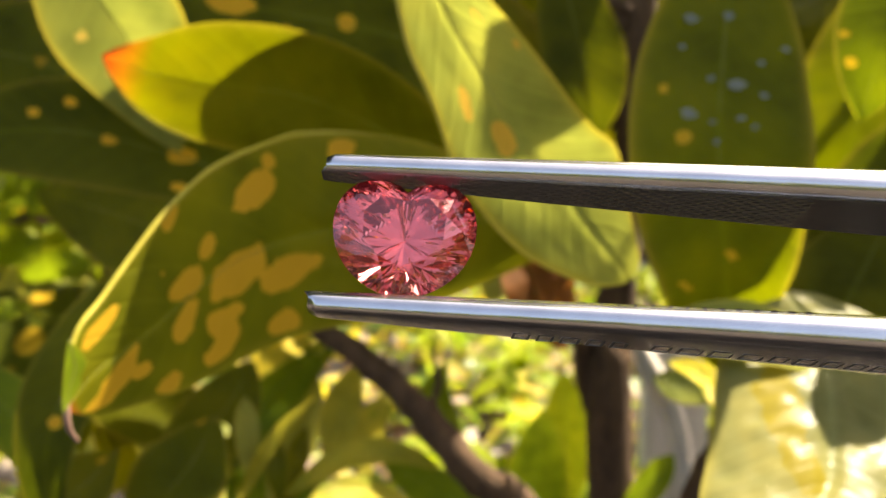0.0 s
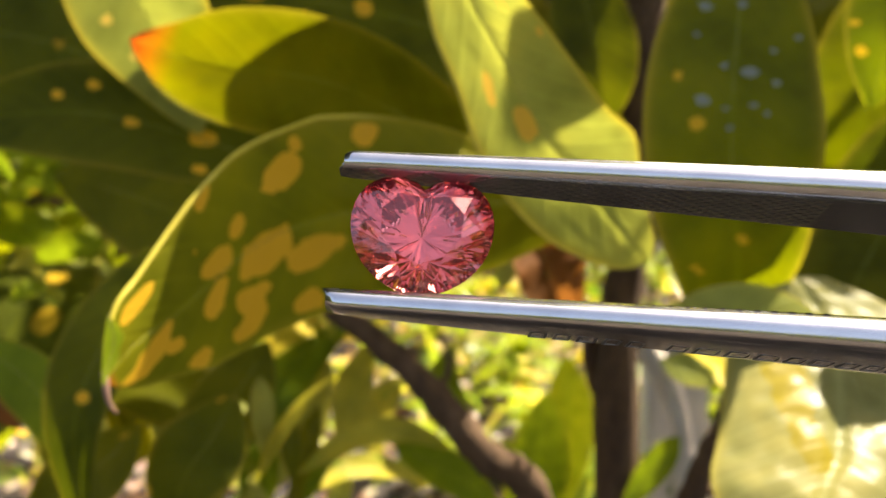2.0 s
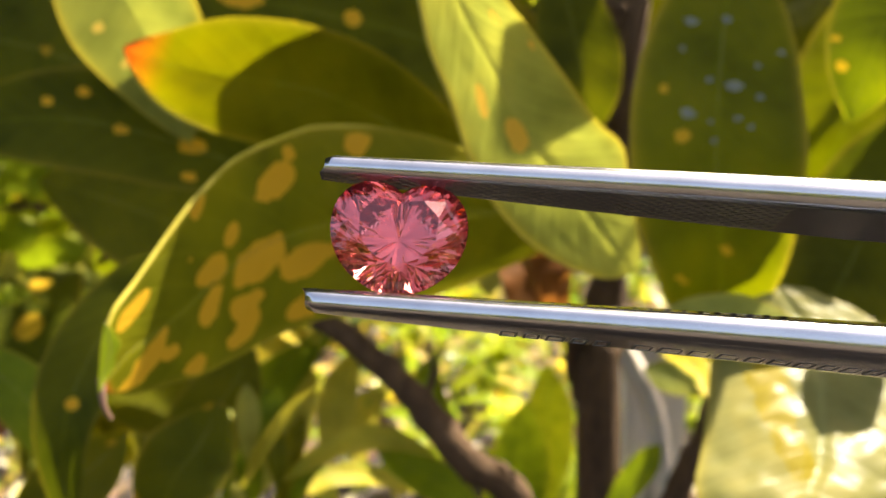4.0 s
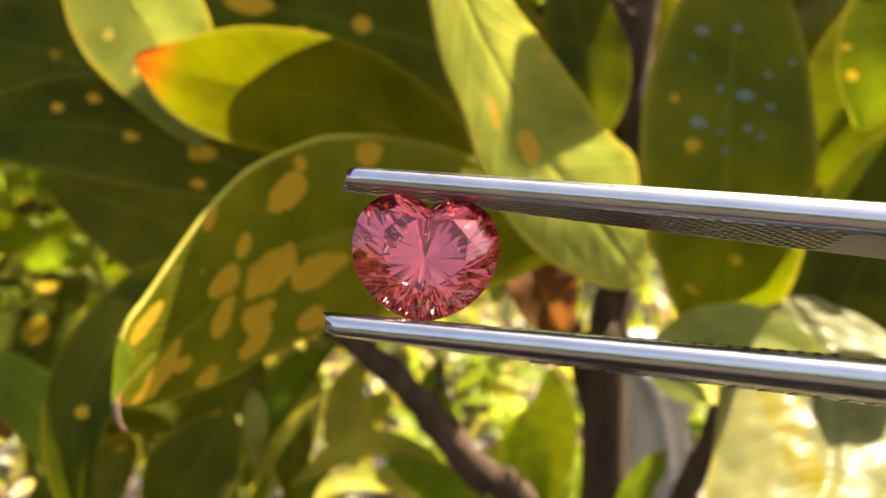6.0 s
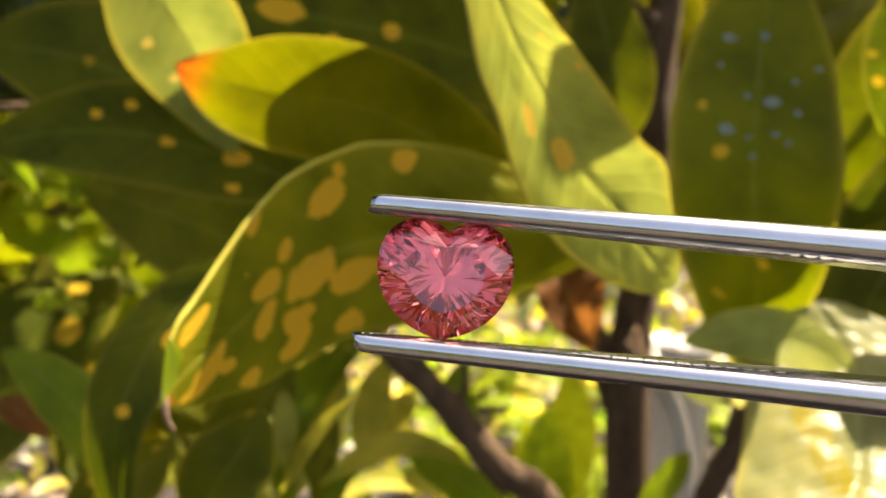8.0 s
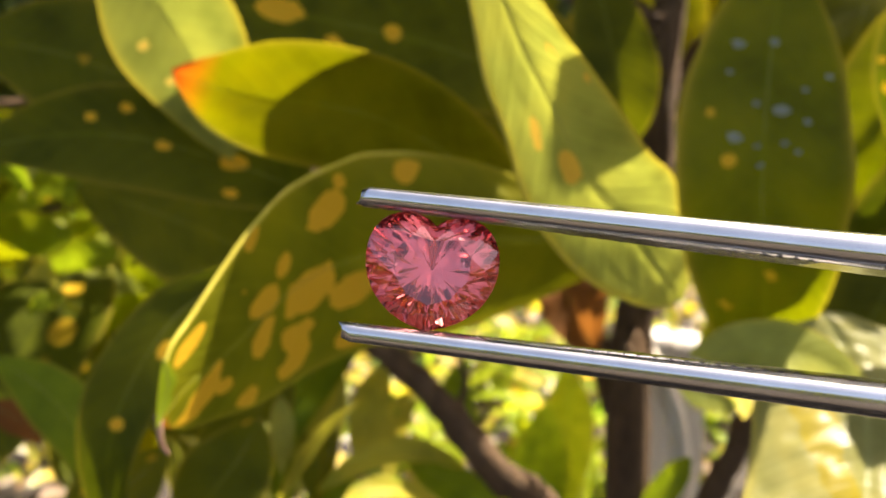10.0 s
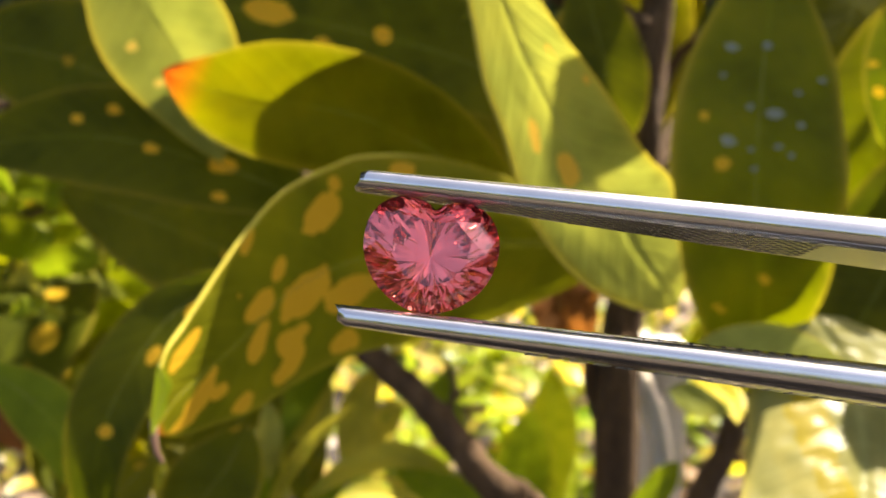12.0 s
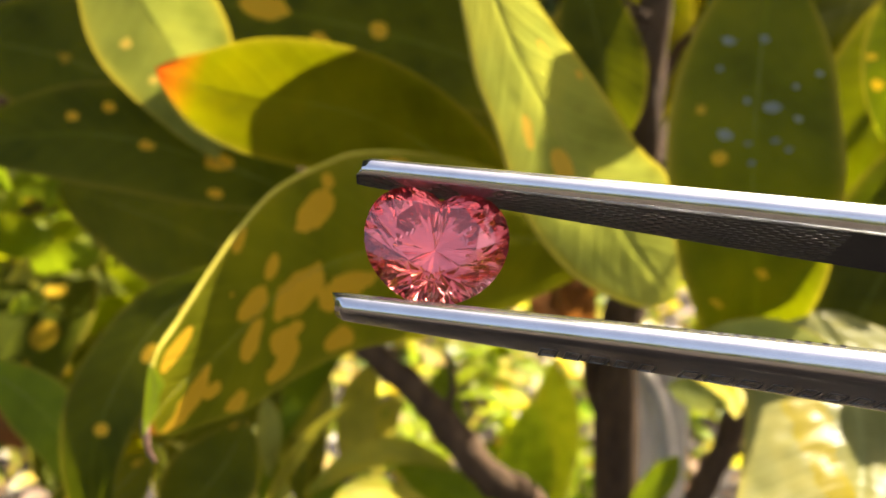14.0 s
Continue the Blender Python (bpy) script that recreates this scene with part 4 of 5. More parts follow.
    grown_leaf(s, FILL, [(-0.0170, 0.2650, 0.6493), (0.0092, 0.2639, 0.6442), (0.0353, 0.2631, 0.6403), (0.0690, 0.2703, 0.6260)], 0.0301, (0.4632, 0.3619, 0.8090), "", fold=0.1, nu=24, nv=10)
    grown_leaf(s, FILL, [(0.0220, 0.2137, 0.5825), (0.0149, 0.2105, 0.5770), (0.0083, 0.2062, 0.5711), (-0.0001, 0.2013, 0.5624)], 0.0177, (0.4632, 0.3619, 0.8090), "", fold=0.1, nu=24, nv=10)
    grown_leaf(s, FILL, [(0.0999, 0.3360, 0.6770), (0.1015, 0.3308, 0.6526), (0.1032, 0.3270, 0.6346), (0.1049, 0.3236, 0.6184)], 0.0300, (0.4632, 0.3619, 0.8090), "", fold=0.1, nu=24, nv=10)
    grown_leaf(s, FILL, [(-0.0771, 0.3019, 0.6455), (-0.0546, 0.2979, 0.6410), (-0.0359, 0.2943, 0.6337), (-0.0166, 0.2918, 0.6221)], 0.0357, (0.4632, 0.3619, 0.8090), "", fold=0.1, nu=24, nv=10)
    grown_leaf(s, FILL, [(0.1478, 0.2607, 0.5898), (0.1437, 0.2579, 0.5765), (0.1383, 0.2547, 0.5617), (0.1314, 0.2519, 0.5484)], 0.0315, (0.4632, 0.3619, 0.8090), "", fold=0.1, nu=24, nv=10)
    grown_leaf(s, FILL, [(0.0219, 0.1769, 0.6200), (0.0166, 0.1668, 0.6113), (0.0137, 0.1580, 0.6035), (0.0124, 0.1493, 0.5960)], 0.0089, (0.4632, 0.3619, 0.8090), "", fold=0.1, nu=24, nv=10)
    grown_leaf(s, FILL, [(0.0243, 0.1704, 0.5888), (0.0182, 0.1598, 0.5873), (0.0121, 0.1534, 0.5857), (0.0074, 0.1451, 0.5853)], 0.0089, (0.4632, 0.3619, 0.8090), "", fold=0.1, nu=24, nv=10)
    grown_leaf(s, FILL, [(-0.0058, 0.2046, 0.6385), (-0.0037, 0.2056, 0.6290), (-0.0032, 0.2076, 0.6192), (-0.0037, 0.2133, 0.6075)], 0.0091, (0.4632, 0.3619, 0.8090), "", fold=0.1, nu=24, nv=10)
    tip_v, tip_f = tube(spline([(-0.0403, 0.1061, 0.5111), (-0.0402, 0.1058, 0.5092), (-0.0400, 0.1058, 0.5074), (-0.0396, 0.1069, 0.5055)], 20), [0.00052 - 0.000014 * i for i in range(21)], 8, 0.2)
    part_of("leaf_tip", mesh_of("leaf_tip", tip_v, tip_f, TIP), s, "shrivelled pinkish-brown leaf tip")
    lofted_leaf(s, SPOTTED, [(0.0210, 0.1620, 0.5288), (0.0018, 0.1552, 0.5366), (-0.0088, 0.1511, 0.5387), (-0.0173, 0.1461, 0.5390), (-0.0211, 0.1424, 0.5382), (-0.0279, 0.1326, 0.5353), (-0.0318, 0.1243, 0.5311), (-0.0346, 0.1195, 0.5269), (-0.0368, 0.1153, 0.5231), (-0.0381, 0.1127, 0.5208), (-0.0394, 0.1096, 0.5187), (-0.0399, 0.1076, 0.5162), (-0.0402, 0.1063, 0.5124), (-0.0403, 0.1059, 0.5098)], [(0.0240, 0.1614, 0.5181), (0.0110, 0.1549, 0.5136), (-0.0038, 0.1480, 0.5097), (-0.0141, 0.1433, 0.5091), (-0.0196, 0.1387, 0.5088), (-0.0252, 0.1326, 0.5076), (-0.0308, 0.1224, 0.5065), (-0.0352, 0.1150, 0.5070), (-0.0384, 0.1099, 0.5075), (-0.0402, 0.1058, 0.5096)], (-0.10, -0.98, 0.21), "large olive leaf with yellow spots and curled brown tip", bulge=0.07, red=0.04, margin=(0.30, 1.0, 0.00032, 1), nu=130, nv=44, spots=SPOTS_A)
    lofted_leaf(s, BRIGHT, [(-0.0398, 0.1070, 0.5179), (-0.0400, 0.1059, 0.5155), (-0.0402, 0.1052, 0.5126), (-0.0403, 0.1047, 0.5099)], [(-0.0397, 0.1072, 0.5177), (-0.0387, 0.1093, 0.5144), (-0.0392, 0.1079, 0.5119), (-0.0401, 0.1046, 0.5098)], (-0.30, -0.95, 0.10), "curled-over yellow-green edge of a leaf", bulge=0.1, nu=24, nv=8)
    lofted_leaf(s, BACKLIT, [(-0.0046, 0.1274, 0.5677), (-0.0022, 0.1276, 0.5579), (-0.0005, 0.1283, 0.5508), (0.0024, 0.1301, 0.5441), (0.0051, 0.1317, 0.5363), (0.0091, 0.1344, 0.5289), (0.0160, 0.1391, 0.5214), (0.0246, 0.1452, 0.5161), (0.0303, 0.1498, 0.5140), (0.0353, 0.1548, 0.5137)], [(0.0023, 0.1284, 0.5678), (0.0098, 0.1306, 0.5581), (0.0132, 0.1320, 0.5545), (0.0181, 0.1350, 0.5489), (0.0251, 0.1405, 0.5408), (0.0305, 0.1458, 0.5365), (0.0325, 0.1487, 0.5302), (0.0352, 0.1522, 0.5215), (0.0364, 0.1544, 0.5169), (0.0358, 0.1558, 0.5136)], (0.15, -1.04, -0.09), "pale yellow-green leaf with sunlit margin", bulge=-0.04, wave=0.012, margin=(0.02, 0.98, 0.0003, 1), nu=80, nv=32, spots=SPOTS_B)
    lofted_leaf(s, CREAM, [(0.0638, 0.1795, 0.5055), (0.0577, 0.1731, 0.4994), (0.0533, 0.1653, 0.4942), (0.0500, 0.1556, 0.4893), (0.0468, 0.1473, 0.4846), (0.0439, 0.1395, 0.4805), (0.0460, 0.1308, 0.4738)], [(0.0769, 0.1794, 0.5054), (0.0872, 0.1747, 0.5009), (0.0924, 0.1650, 0.4940), (0.0897, 0.1511, 0.4866), (0.0829, 0.1392, 0.4802), (0.0687, 0.1306, 0.4737)], (-0.15, -0.52, 0.93), "large glossy pale yellow leaf in sun", bulge=0.05, wave=0.022, nu=90, nv=48, spots=SPOTS_I)
    # unseen leaf added towards the sun to shade the cream leaf's right side
    grown_leaf(s, FILL, [(0.0979, 0.1863, 0.5393), (0.0991, 0.1813, 0.5366), (0.1007, 0.1753, 0.5336), (0.1019, 0.1690, 0.5300)], 0.0150, (0.4632, 0.3619, 0.8090), "", fold=0.1, nu=24, nv=10)
    grown_leaf(s, YELLOW, [(-0.0325, 0.2910, 0.4665), (-0.0398, 0.2829, 0.4551), (-0.0473, 0.2743, 0.4414), (-0.0577, 0.2649, 0.4231)], 0.0125, (0.3, -0.6, 0.75), "sunlit yellow-green narrow leaf", fold=0.2, wave=0.06)
    grown_leaf(s, YELLOW, [(-0.0334, 0.2909, 0.4658), (-0.0415, 0.2849, 0.4658), (-0.0483, 0.2784, 0.4633), (-0.0549, 0.2710, 0.4561)], 0.0100, (0.2, -0.6, 0.75), "", fold=0.2, wave=0.06)
    grown_leaf(s, YELLOW, [(0.0036, 0.2474, 0.4407), (-0.0101, 0.2427, 0.4478), (-0.0232, 0.2367, 0.4480), (-0.0372, 0.2295, 0.4412)], 0.0081, (0.1, -0.7, 0.75), "yellow variegated leaf in sun", fold=0.2, wave=0.06)
    grown_leaf(s, YELLOW, [(-0.0194, 0.2703, 0.4647), (-0.0236, 0.2628, 0.4569), (-0.0257, 0.2550, 0.4479), (-0.0261, 0.2471, 0.4379)], 0.0110, (0.2, -0.55, 0.82), "", fold=0.2, wave=0.06)
    grown_leaf(s, YELLOW, [(-0.0023, 0.2249, 0.4399), (-0.0133, 0.2202, 0.4471), (-0.0224, 0.2146, 0.4492), (-0.0283, 0.2082, 0.4475)], 0.0069, (0.2, -0.55, 0.82), "", fold=0.2, wave=0.06)
    grown_leaf(s, YELLOW, [(-0.0104, 0.2875, 0.4481), (-0.0172, 0.2806, 0.4433), (-0.0203, 0.2730, 0.4353), (-0.0182, 0.2655, 0.4278)], 0.0107, (0.2, -0.55, 0.82), "", fold=0.2, wave=0.06)
    grown_leaf(s, YELLOW, [(-0.1314, 0.2960, 0.4893), (-0.1296, 0.2885, 0.4819), (-0.1287, 0.2814, 0.4765), (-0.1303, 0.2738, 0.4681)], 0.0107, (0.2, -0.55, 0.82), "", fold=0.2, wave=0.06)
    grown_leaf(s, YELLOW, [(-0.0416, 0.1972, 0.4537), (-0.0361, 0.1931, 0.4647), (-0.0295, 0.1889, 0.4752), (-0.0217, 0.1844, 0.4841)], 0.0042, (0.2, -0.55, 0.82), "", fold=0.2, wave=0.06)
    grown_leaf(s, YELLOW, [(-0.1207, 0.4009, 0.3968), (-0.1195, 0.3939, 0.3916), (-0.1148, 0.3868, 0.3867), (-0.1144, 0.3799, 0.3820)], 0.0120, (0.2, -0.55, 0.82), "", fold=0.2, wave=0.06)
    grown_leaf(s, BRIGHT, [(0.0061, 0.3278, 0.4467), (0.0020, 0.3199, 0.4367), (0.0058, 0.3120, 0.4272), (0.0134, 0.3048, 0.4218)], 0.0121, (0.2, -0.55, 0.82), "", fold=0.2, wave=0.06)
    grown_leaf(s, YELLOW, [(0.0548, 0.2071, 0.4835), (0.0583, 0.2010, 0.4840), (0.0609, 0.1946, 0.4822), (0.0599, 0.1880, 0.4795)], 0.0070, (0.1, -0.6, 0.75), "", fold=0.2, wave=0.06)
    grown_leaf(s, PALE, [(-0.1863, 0.4571, 0.4786), (-0.1762, 0.4523, 0.4863), (-0.1627, 0.4461, 0.4860), (-0.1474, 0.4375, 0.4733)], 0.0088, (0.2, -0.5, 0.85), "curled pale leaf catching sun", fold=0.2, wave=0.06)
    grown_leaf(s, PALE, [(-0.1781, 0.4027, 0.5148), (-0.1613, 0.3960, 0.5125), (-0.1450, 0.3893, 0.5097), (-0.1309, 0.3825, 0.5062)], 0.0040, (0.2, -0.5, 0.85), "", fold=0.2, wave=0.06)
    grown_leaf(s, PALE, [(-0.2325, 0.5055, 0.4082), (-0.2152, 0.4987, 0.4049), (-0.2006, 0.4921, 0.4030), (-0.1856, 0.4870, 0.4087)], 0.0074, (0.2, -0.5, 0.85), "pale narrow leaf in sun", fold=0.2, wave=0.06)
    grown_leaf(s, PALE, [(-0.1428, 0.3934, 0.4654), (-0.1378, 0.3869, 0.4639), (-0.1325, 0.3805, 0.4624), (-0.1273, 0.3740, 0.4601)], 0.0029, (0.2, -0.5, 0.85), "", fold=0.2, wave=0.06)
    grown_leaf(s, PALE, [(-0.1104, 0.3793, 0.5009), (-0.1046, 0.3731, 0.5008), (-0.0994, 0.3670, 0.5006), (-0.0939, 0.3608, 0.5005)], 0.0034, (0.2, -0.5, 0.85), "", fold=0.2, wave=0.06)
    grown_leaf(s, YELLOW, [(-0.2057, 0.4530, 0.4555), (-0.1998, 0.4456, 0.4488), (-0.1961, 0.4381, 0.4409), (-0.1977, 0.4303, 0.4320)], 0.0126, (0.2, -0.5, 0.85), "", fold=0.2, wave=0.06)
    grown_leaf(s, BRIGHT, [(-0.1629, 0.4070, 0.4837), (-0.1667, 0.4004, 0.4809), (-0.1694, 0.3937, 0.4772), (-0.1707, 0.3863, 0.4701)], 0.0107, (0.2, -0.5, 0.85), "", fold=0.2, wave=0.06)
    grown_leaf(s, BRIGHT, [(-0.1942, 0.4319, 0.5069), (-0.1815, 0.4244, 0.4999), (-0.1690, 0.4173, 0.4951), (-0.1573, 0.4095, 0.4862)], 0.0128, (0.2, -0.5, 0.85), "", fold=0.2, wave=0.06)
    grown_leaf(s, YELLOW, [(-0.0391, 0.3185, 0.4499), (-0.0306, 0.3131, 0.4539), (-0.0224, 0.3069, 0.4534), (-0.0128, 0.2993, 0.4460)], 0.0079, (0.2, -0.5, 0.85), "", fold=0.2, wave=0.06)
    grown_leaf(s, PALE, [(0.0158, 0.2952, 0.4909), (0.0203, 0.2897, 0.4946), (0.0247, 0.2834, 0.4937), (0.0267, 0.2760, 0.4868)], 0.0079, (0.2, -0.5, 0.85), "", fold=0.2, wave=0.06)
    add_glints(upright)
    return s, wood


def add_glints(leaf):
    """Small pale flecks painting the sky's glints on the dark upright leaf."""
    for x, y, z, half in GLINTS:
        half *= 1.35
        verts = [(0, 0, 0)] + [(half * (1 + 0.3 * math.sin(3 * k + x * 900) + 0.3 * math.sin(1.3 * k + z * 2100)) * math.cos(k * math.pi / 5), 0, 0.65 * half * math.sin(k * math.pi / 5)) for k in range(10)]
        faces = [(0, k + 1, (k + 1) % 10 + 1) for k in range(10)]
        m = new("water_mark", mesh_of("water_mark", [(a + x, b + y - (0.0002 if i == 0 else 0), c + z) for i, (a, b, c) in enumerate(verts)], faces, SKY_GLINT))
        m.parent = leaf


def small_leaf_variants(material):
    out = []
    for k in range(5):
        rng = random.Random(50 + k)
        bend = rng.uniform(0.1, 0.5)
        spine = [(0, 0, 0), (0.35, 0.02 * rng.uniform(-1, 1), 0.10), (0.7, 0.03 * rng.uniform(-1, 1), 0.08 - bend * 0.3), (1.0, 0, -bend * 0.55)]
        me = leaf_mesh("leaf", material, spine, rng.uniform(0.36, 0.5), (0, 0, 1), fold=0.22, peak=rng.uniform(0.45, 0.6), wave=0.1, nu=14, nv=6, seed=k * 3.1)
        out.append(me)
    return out


def sheltered(p, reach):
    """False where a leaf would block the sun from a place kept lit."""
    for x, y, z, r in SUN_GAPS:
        d = Vector(p) - Vector((x, y, z))
        along = d.dot(sun_dir)
        if along > 0.004 and (d - sun_dir * along).length < r + reach:
            return False
    return True


def fill_shrub(s, wood):
    """Leafy shoots behind and above the near leaves."""
    rng = random.Random(11)
    olive, bright = small_leaf_variants(FILL), small_leaf_variants(BRIGHT)
    shoots = made = 0
    while made < 290:
        x, y, z = rng.uniform(-0.36, 0.40), rng.uniform(0.27, 0.5), rng.uniform(0.34, 0.90)
        a, b = x / y, (z - 0.55) / y
        if -0.20 < a < 0.36 and b < -0.14:
            continue
        shoots += 1
        foot = Vector((0.066, 0.318, min(1.0, max(0.5, z - 0.12))))
        wood("branch", [foot, (foot + Vector((x, y, z))) / 2 + Vector((0, 0.06, 0.02)), (x, y, z)], 0.0024, 0.0012, 8)
        for k in range(7):
            ang = k * 2.4 + rng.uniform(-0.4, 0.4)
            size = rng.uniform(0.06, 0.10)
            m = Matrix.Translation((x, y, z - 0.012 * k)) @ Euler((rng.gauss(0, 0.35), rng.uniform(-0.2, 0.75), ang)).to_matrix().to_4x4() @ Matrix.Diagonal((size, size, size, 1))
            tipp = m @ Vector((1, 0, -0.2))
            ta, tb = tipp.x / max(tipp.y, 0.05), (tipp.z - 0.55) / max(tipp.y, 0.05)
            if tipp.y < 0.235 or (-0.20 < ta < 0.36 and tb < -0.17) or not sheltered(m @ Vector((0.5, 0, 0)), size * 0.3):
                continue
            ob = new("leaf", rng.choice(bright if rng.random() < 0.12 else olive))
            ob.parent = s
            ob.matrix_parent_inverse = Matrix.Translation(-ORIGIN[s.name])
            ob.matrix_basis = m
            made += 1


def shading_crown(s):
    """Unseen crown added above the near leaves to shade them and the ground."""
    def place(r):
        while True:
            p = (r.uniform(-0.8, 1.8), r.uniform(0.05, 1.2), r.uniform(0.62, 1.8))
            lump = 1 + 0.5 * noise.noise(Vector(p) * 4)
            round_off = ((p[0] - 0.45) / 1.2) ** 2 + ((p[1] - 0.6) / 0.52) ** 2 + ((p[2] - 0.95) / 0.78) ** 2
            if round_off < lump and sheltered(p, 0.062) and (p[2] - 0.55) / p[1] > 0.3:
                return p
    ob = scatter_leaves("foliage", HEDGE, 7200, place, 0.075, 0.6, "dark green leaves of an added unseen crown giving shade", "", 21)
    ob.parent = s
    ob.matrix_parent_inverse = Matrix.Translation(-ORIGIN[s.name])


# ---- tweezers and stone (both keyed about the stone's centre) ----
def arm_mesh(sign, tip_x):
    """One arm: flat inner face, rounded outer face, from the cut tip to the joint."""
    verts, faces = [], []
    stations = [0, 0.25, 0.7, 1.5, 3, 5, 8, 11, 15, 20, 25, 30, 40, 55, 75, 95, 110, 122]
    n = 30
    for s in stations:
        x = tip_x + s
        w = float(np.interp(s, [0, 0.7, 5, 12, 22, 32, 60, 122], [1.5, 1.9, 2.5, 3.6, 5.0, 6.0, 7.2, 8.0]))
        th = float(np.interp(s, [0, 0.7, 5, 12, 22, 32, 60, 122], [0.8, 1.05, 1.2, 1.42, 1.75, 2.1, 2.0, 1.6]))
        gap = float(np.interp(s, [0, 30, 60, 90, 122], [3.28, 2.95, 3.3, 2.6, 0.3]))
        slant = 0.85 if s == 0 else 0.0
        for k in range(n):
            if k < 5:
                y, z = -w / 2 + w * (k + 0.5) / 5, 0.0
                y *= 0.96
            else:
                a = math.pi * (k - 5 + 0.5) / (n - 5)
                c, q = math.cos(a), math.sin(a)
                y = w / 2 * math.copysign(abs(c) ** 0.40, c)
                z = 0.1 + (th - 0.1) * q ** 0.45
            verts.append((x / 1000 + slant * z / 1000, y / 1000, sign * (gap + z) / 1000))
    for i in range(len(stations) - 1):
        for k in range(n):
            j = (k + 1) % n
            q = (i * n + k, i * n + j, (i + 1) * n + j, (i + 1) * n + k)
            faces.append(q if sign > 0 else q[::-1])
    cap = tuple(range(n))
    faces.append(cap[::-1] if sign > 0 else cap)
    end = tuple(range((len(stations) - 1) * n, len(stations) * n))
    faces.append(end if sign > 0 else end[::-1])
    me = mesh_of("arm", verts, faces, STEEL)
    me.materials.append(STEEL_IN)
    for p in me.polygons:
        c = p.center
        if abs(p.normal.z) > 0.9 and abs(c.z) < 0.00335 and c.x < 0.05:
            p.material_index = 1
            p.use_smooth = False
    for p in me.polygons[-2:]:
        p.use_smooth = False
    return me


def add_teeth(arm, sign, tip_x):
    """Raised diamond-shaped gripping teeth, each its own piece on the inner face."""
    verts, faces = [], []
    for r, h in ((1.0, -0.02), (0.86, 0.018), (0.5, 0.036)):
        for k in range(8):
            w = 2 * math.pi * k / 8
            verts.append((0.27 * r * math.cos(w) / 1000, 0.24 * r * math.sin(w) / 1000, -sign * h / 1000))
    for i in (0, 8):
        for k in range(8):
            j = (k + 1) % 8
            faces.append((i + k, i + j, i + 8 + j, i + 8 + k))
    faces.append(tuple(range(16, 24)))
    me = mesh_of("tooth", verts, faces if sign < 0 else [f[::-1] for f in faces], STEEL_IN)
    s, row = 0.5, 0
    while s < 25.5:
        w = float(np.interp(s, [0, 0.7, 5, 12, 22, 32], [1.5, 1.9, 2.5, 3.6, 5.0, 6.0])) * 0.84
        gap = 3.28 - 0.33 * s / 30
        y = -w / 2 + 0.34 + (0.3 if row % 2 else 0.0)
        while y < w / 2 - 0.3:
            tooth = new("tooth", me)
            tooth.parent = arm
            tooth.location = ((tip_x + s) / 1000, y / 1000, sign * gap / 1000)
            y += 0.6
        s += 0.42
        row += 1


def add_engraving(arm, sign, tip_x):
    """A row of worn engraved marks along the outer face."""
    rng = random.Random(4)
    s = 10.6
    for k in range(15):
        verts, faces = [], []
        long = rng.uniform(0.8, 1.3)
        if k == 5:
            s += 0.9
        th = float(np.interp(s + long / 2, [5, 12, 22, 32], [1.2, 1.42, 1.75, 2.1]))
        gap = float(np.interp(s, [0, 30, 60], [3.28, 2.95, 3.3]))
        for y0, y1, x0, x1 in ((-0.62, -0.5, 0, long), (0.5, 0.62, 0, long), (-0.5, 0.5, 0, 0.13), (-0.5, 0.5, long - 0.13, long)):
            b = len(verts)
            for z in (th - 0.05, th + 0.03):
                for x, y in ((x0, y0), (x1, y0), (x1, y1), (x0, y1)):
                    verts.append(((tip_x + s + x) / 1000, (y + 0.6) / 1000, sign * (gap + z - 0.05 * abs(y)) / 1000))
            faces += [(b + 4, b + 5, b + 6, b + 7), (b, b + 1, b + 5, b + 4), (b + 1, b + 2, b + 6, b + 5), (b + 2, b + 3, b + 7, b + 6), (b + 3, b, b + 4, b + 7)]
        mark = new("engraved_mark", mesh_of("engraved_mark", verts, faces, ENGRAVE, False))
        mark.parent = arm
        s += long + 0.35


def tweezers():
    t = new("tweezers")
    t.empty_display_size = 0.005
    tagged(t, "polished steel gem tweezers with serrated tips gripping a stone", "tweezers")
    for sign, tip_x, name in ((1, -4.6, "upper_arm"), (-1, -4.75, "lower_arm")):
        arm = new(name, arm_mesh(sign, tip_x))
        arm.parent = t
        add_teeth(arm, sign, tip_x)
        if sign < 0:
            add_engraving(arm, sign, tip_x)
    bm = bmesh.new()
    bmesh.ops.create_cube(bm, size=1)
    bmesh.ops.scale(bm, vec=(0.016, 0.0085, 0.0042), verts=bm.verts)
    bmesh.ops.translate(bm, vec=(0.1245, 0, 0), verts=bm.verts)
    bmesh.ops.bevel(bm, geom=bm.edges[:], offset=0.001, segments=3, affect="EDGES")
    me = bpy.data.meshes.new("joint")
    bm.to_mesh(me)
    bm.free()
    me.materials.append(STEEL)
    j = new("joint", me)
    j.parent = t
    return t


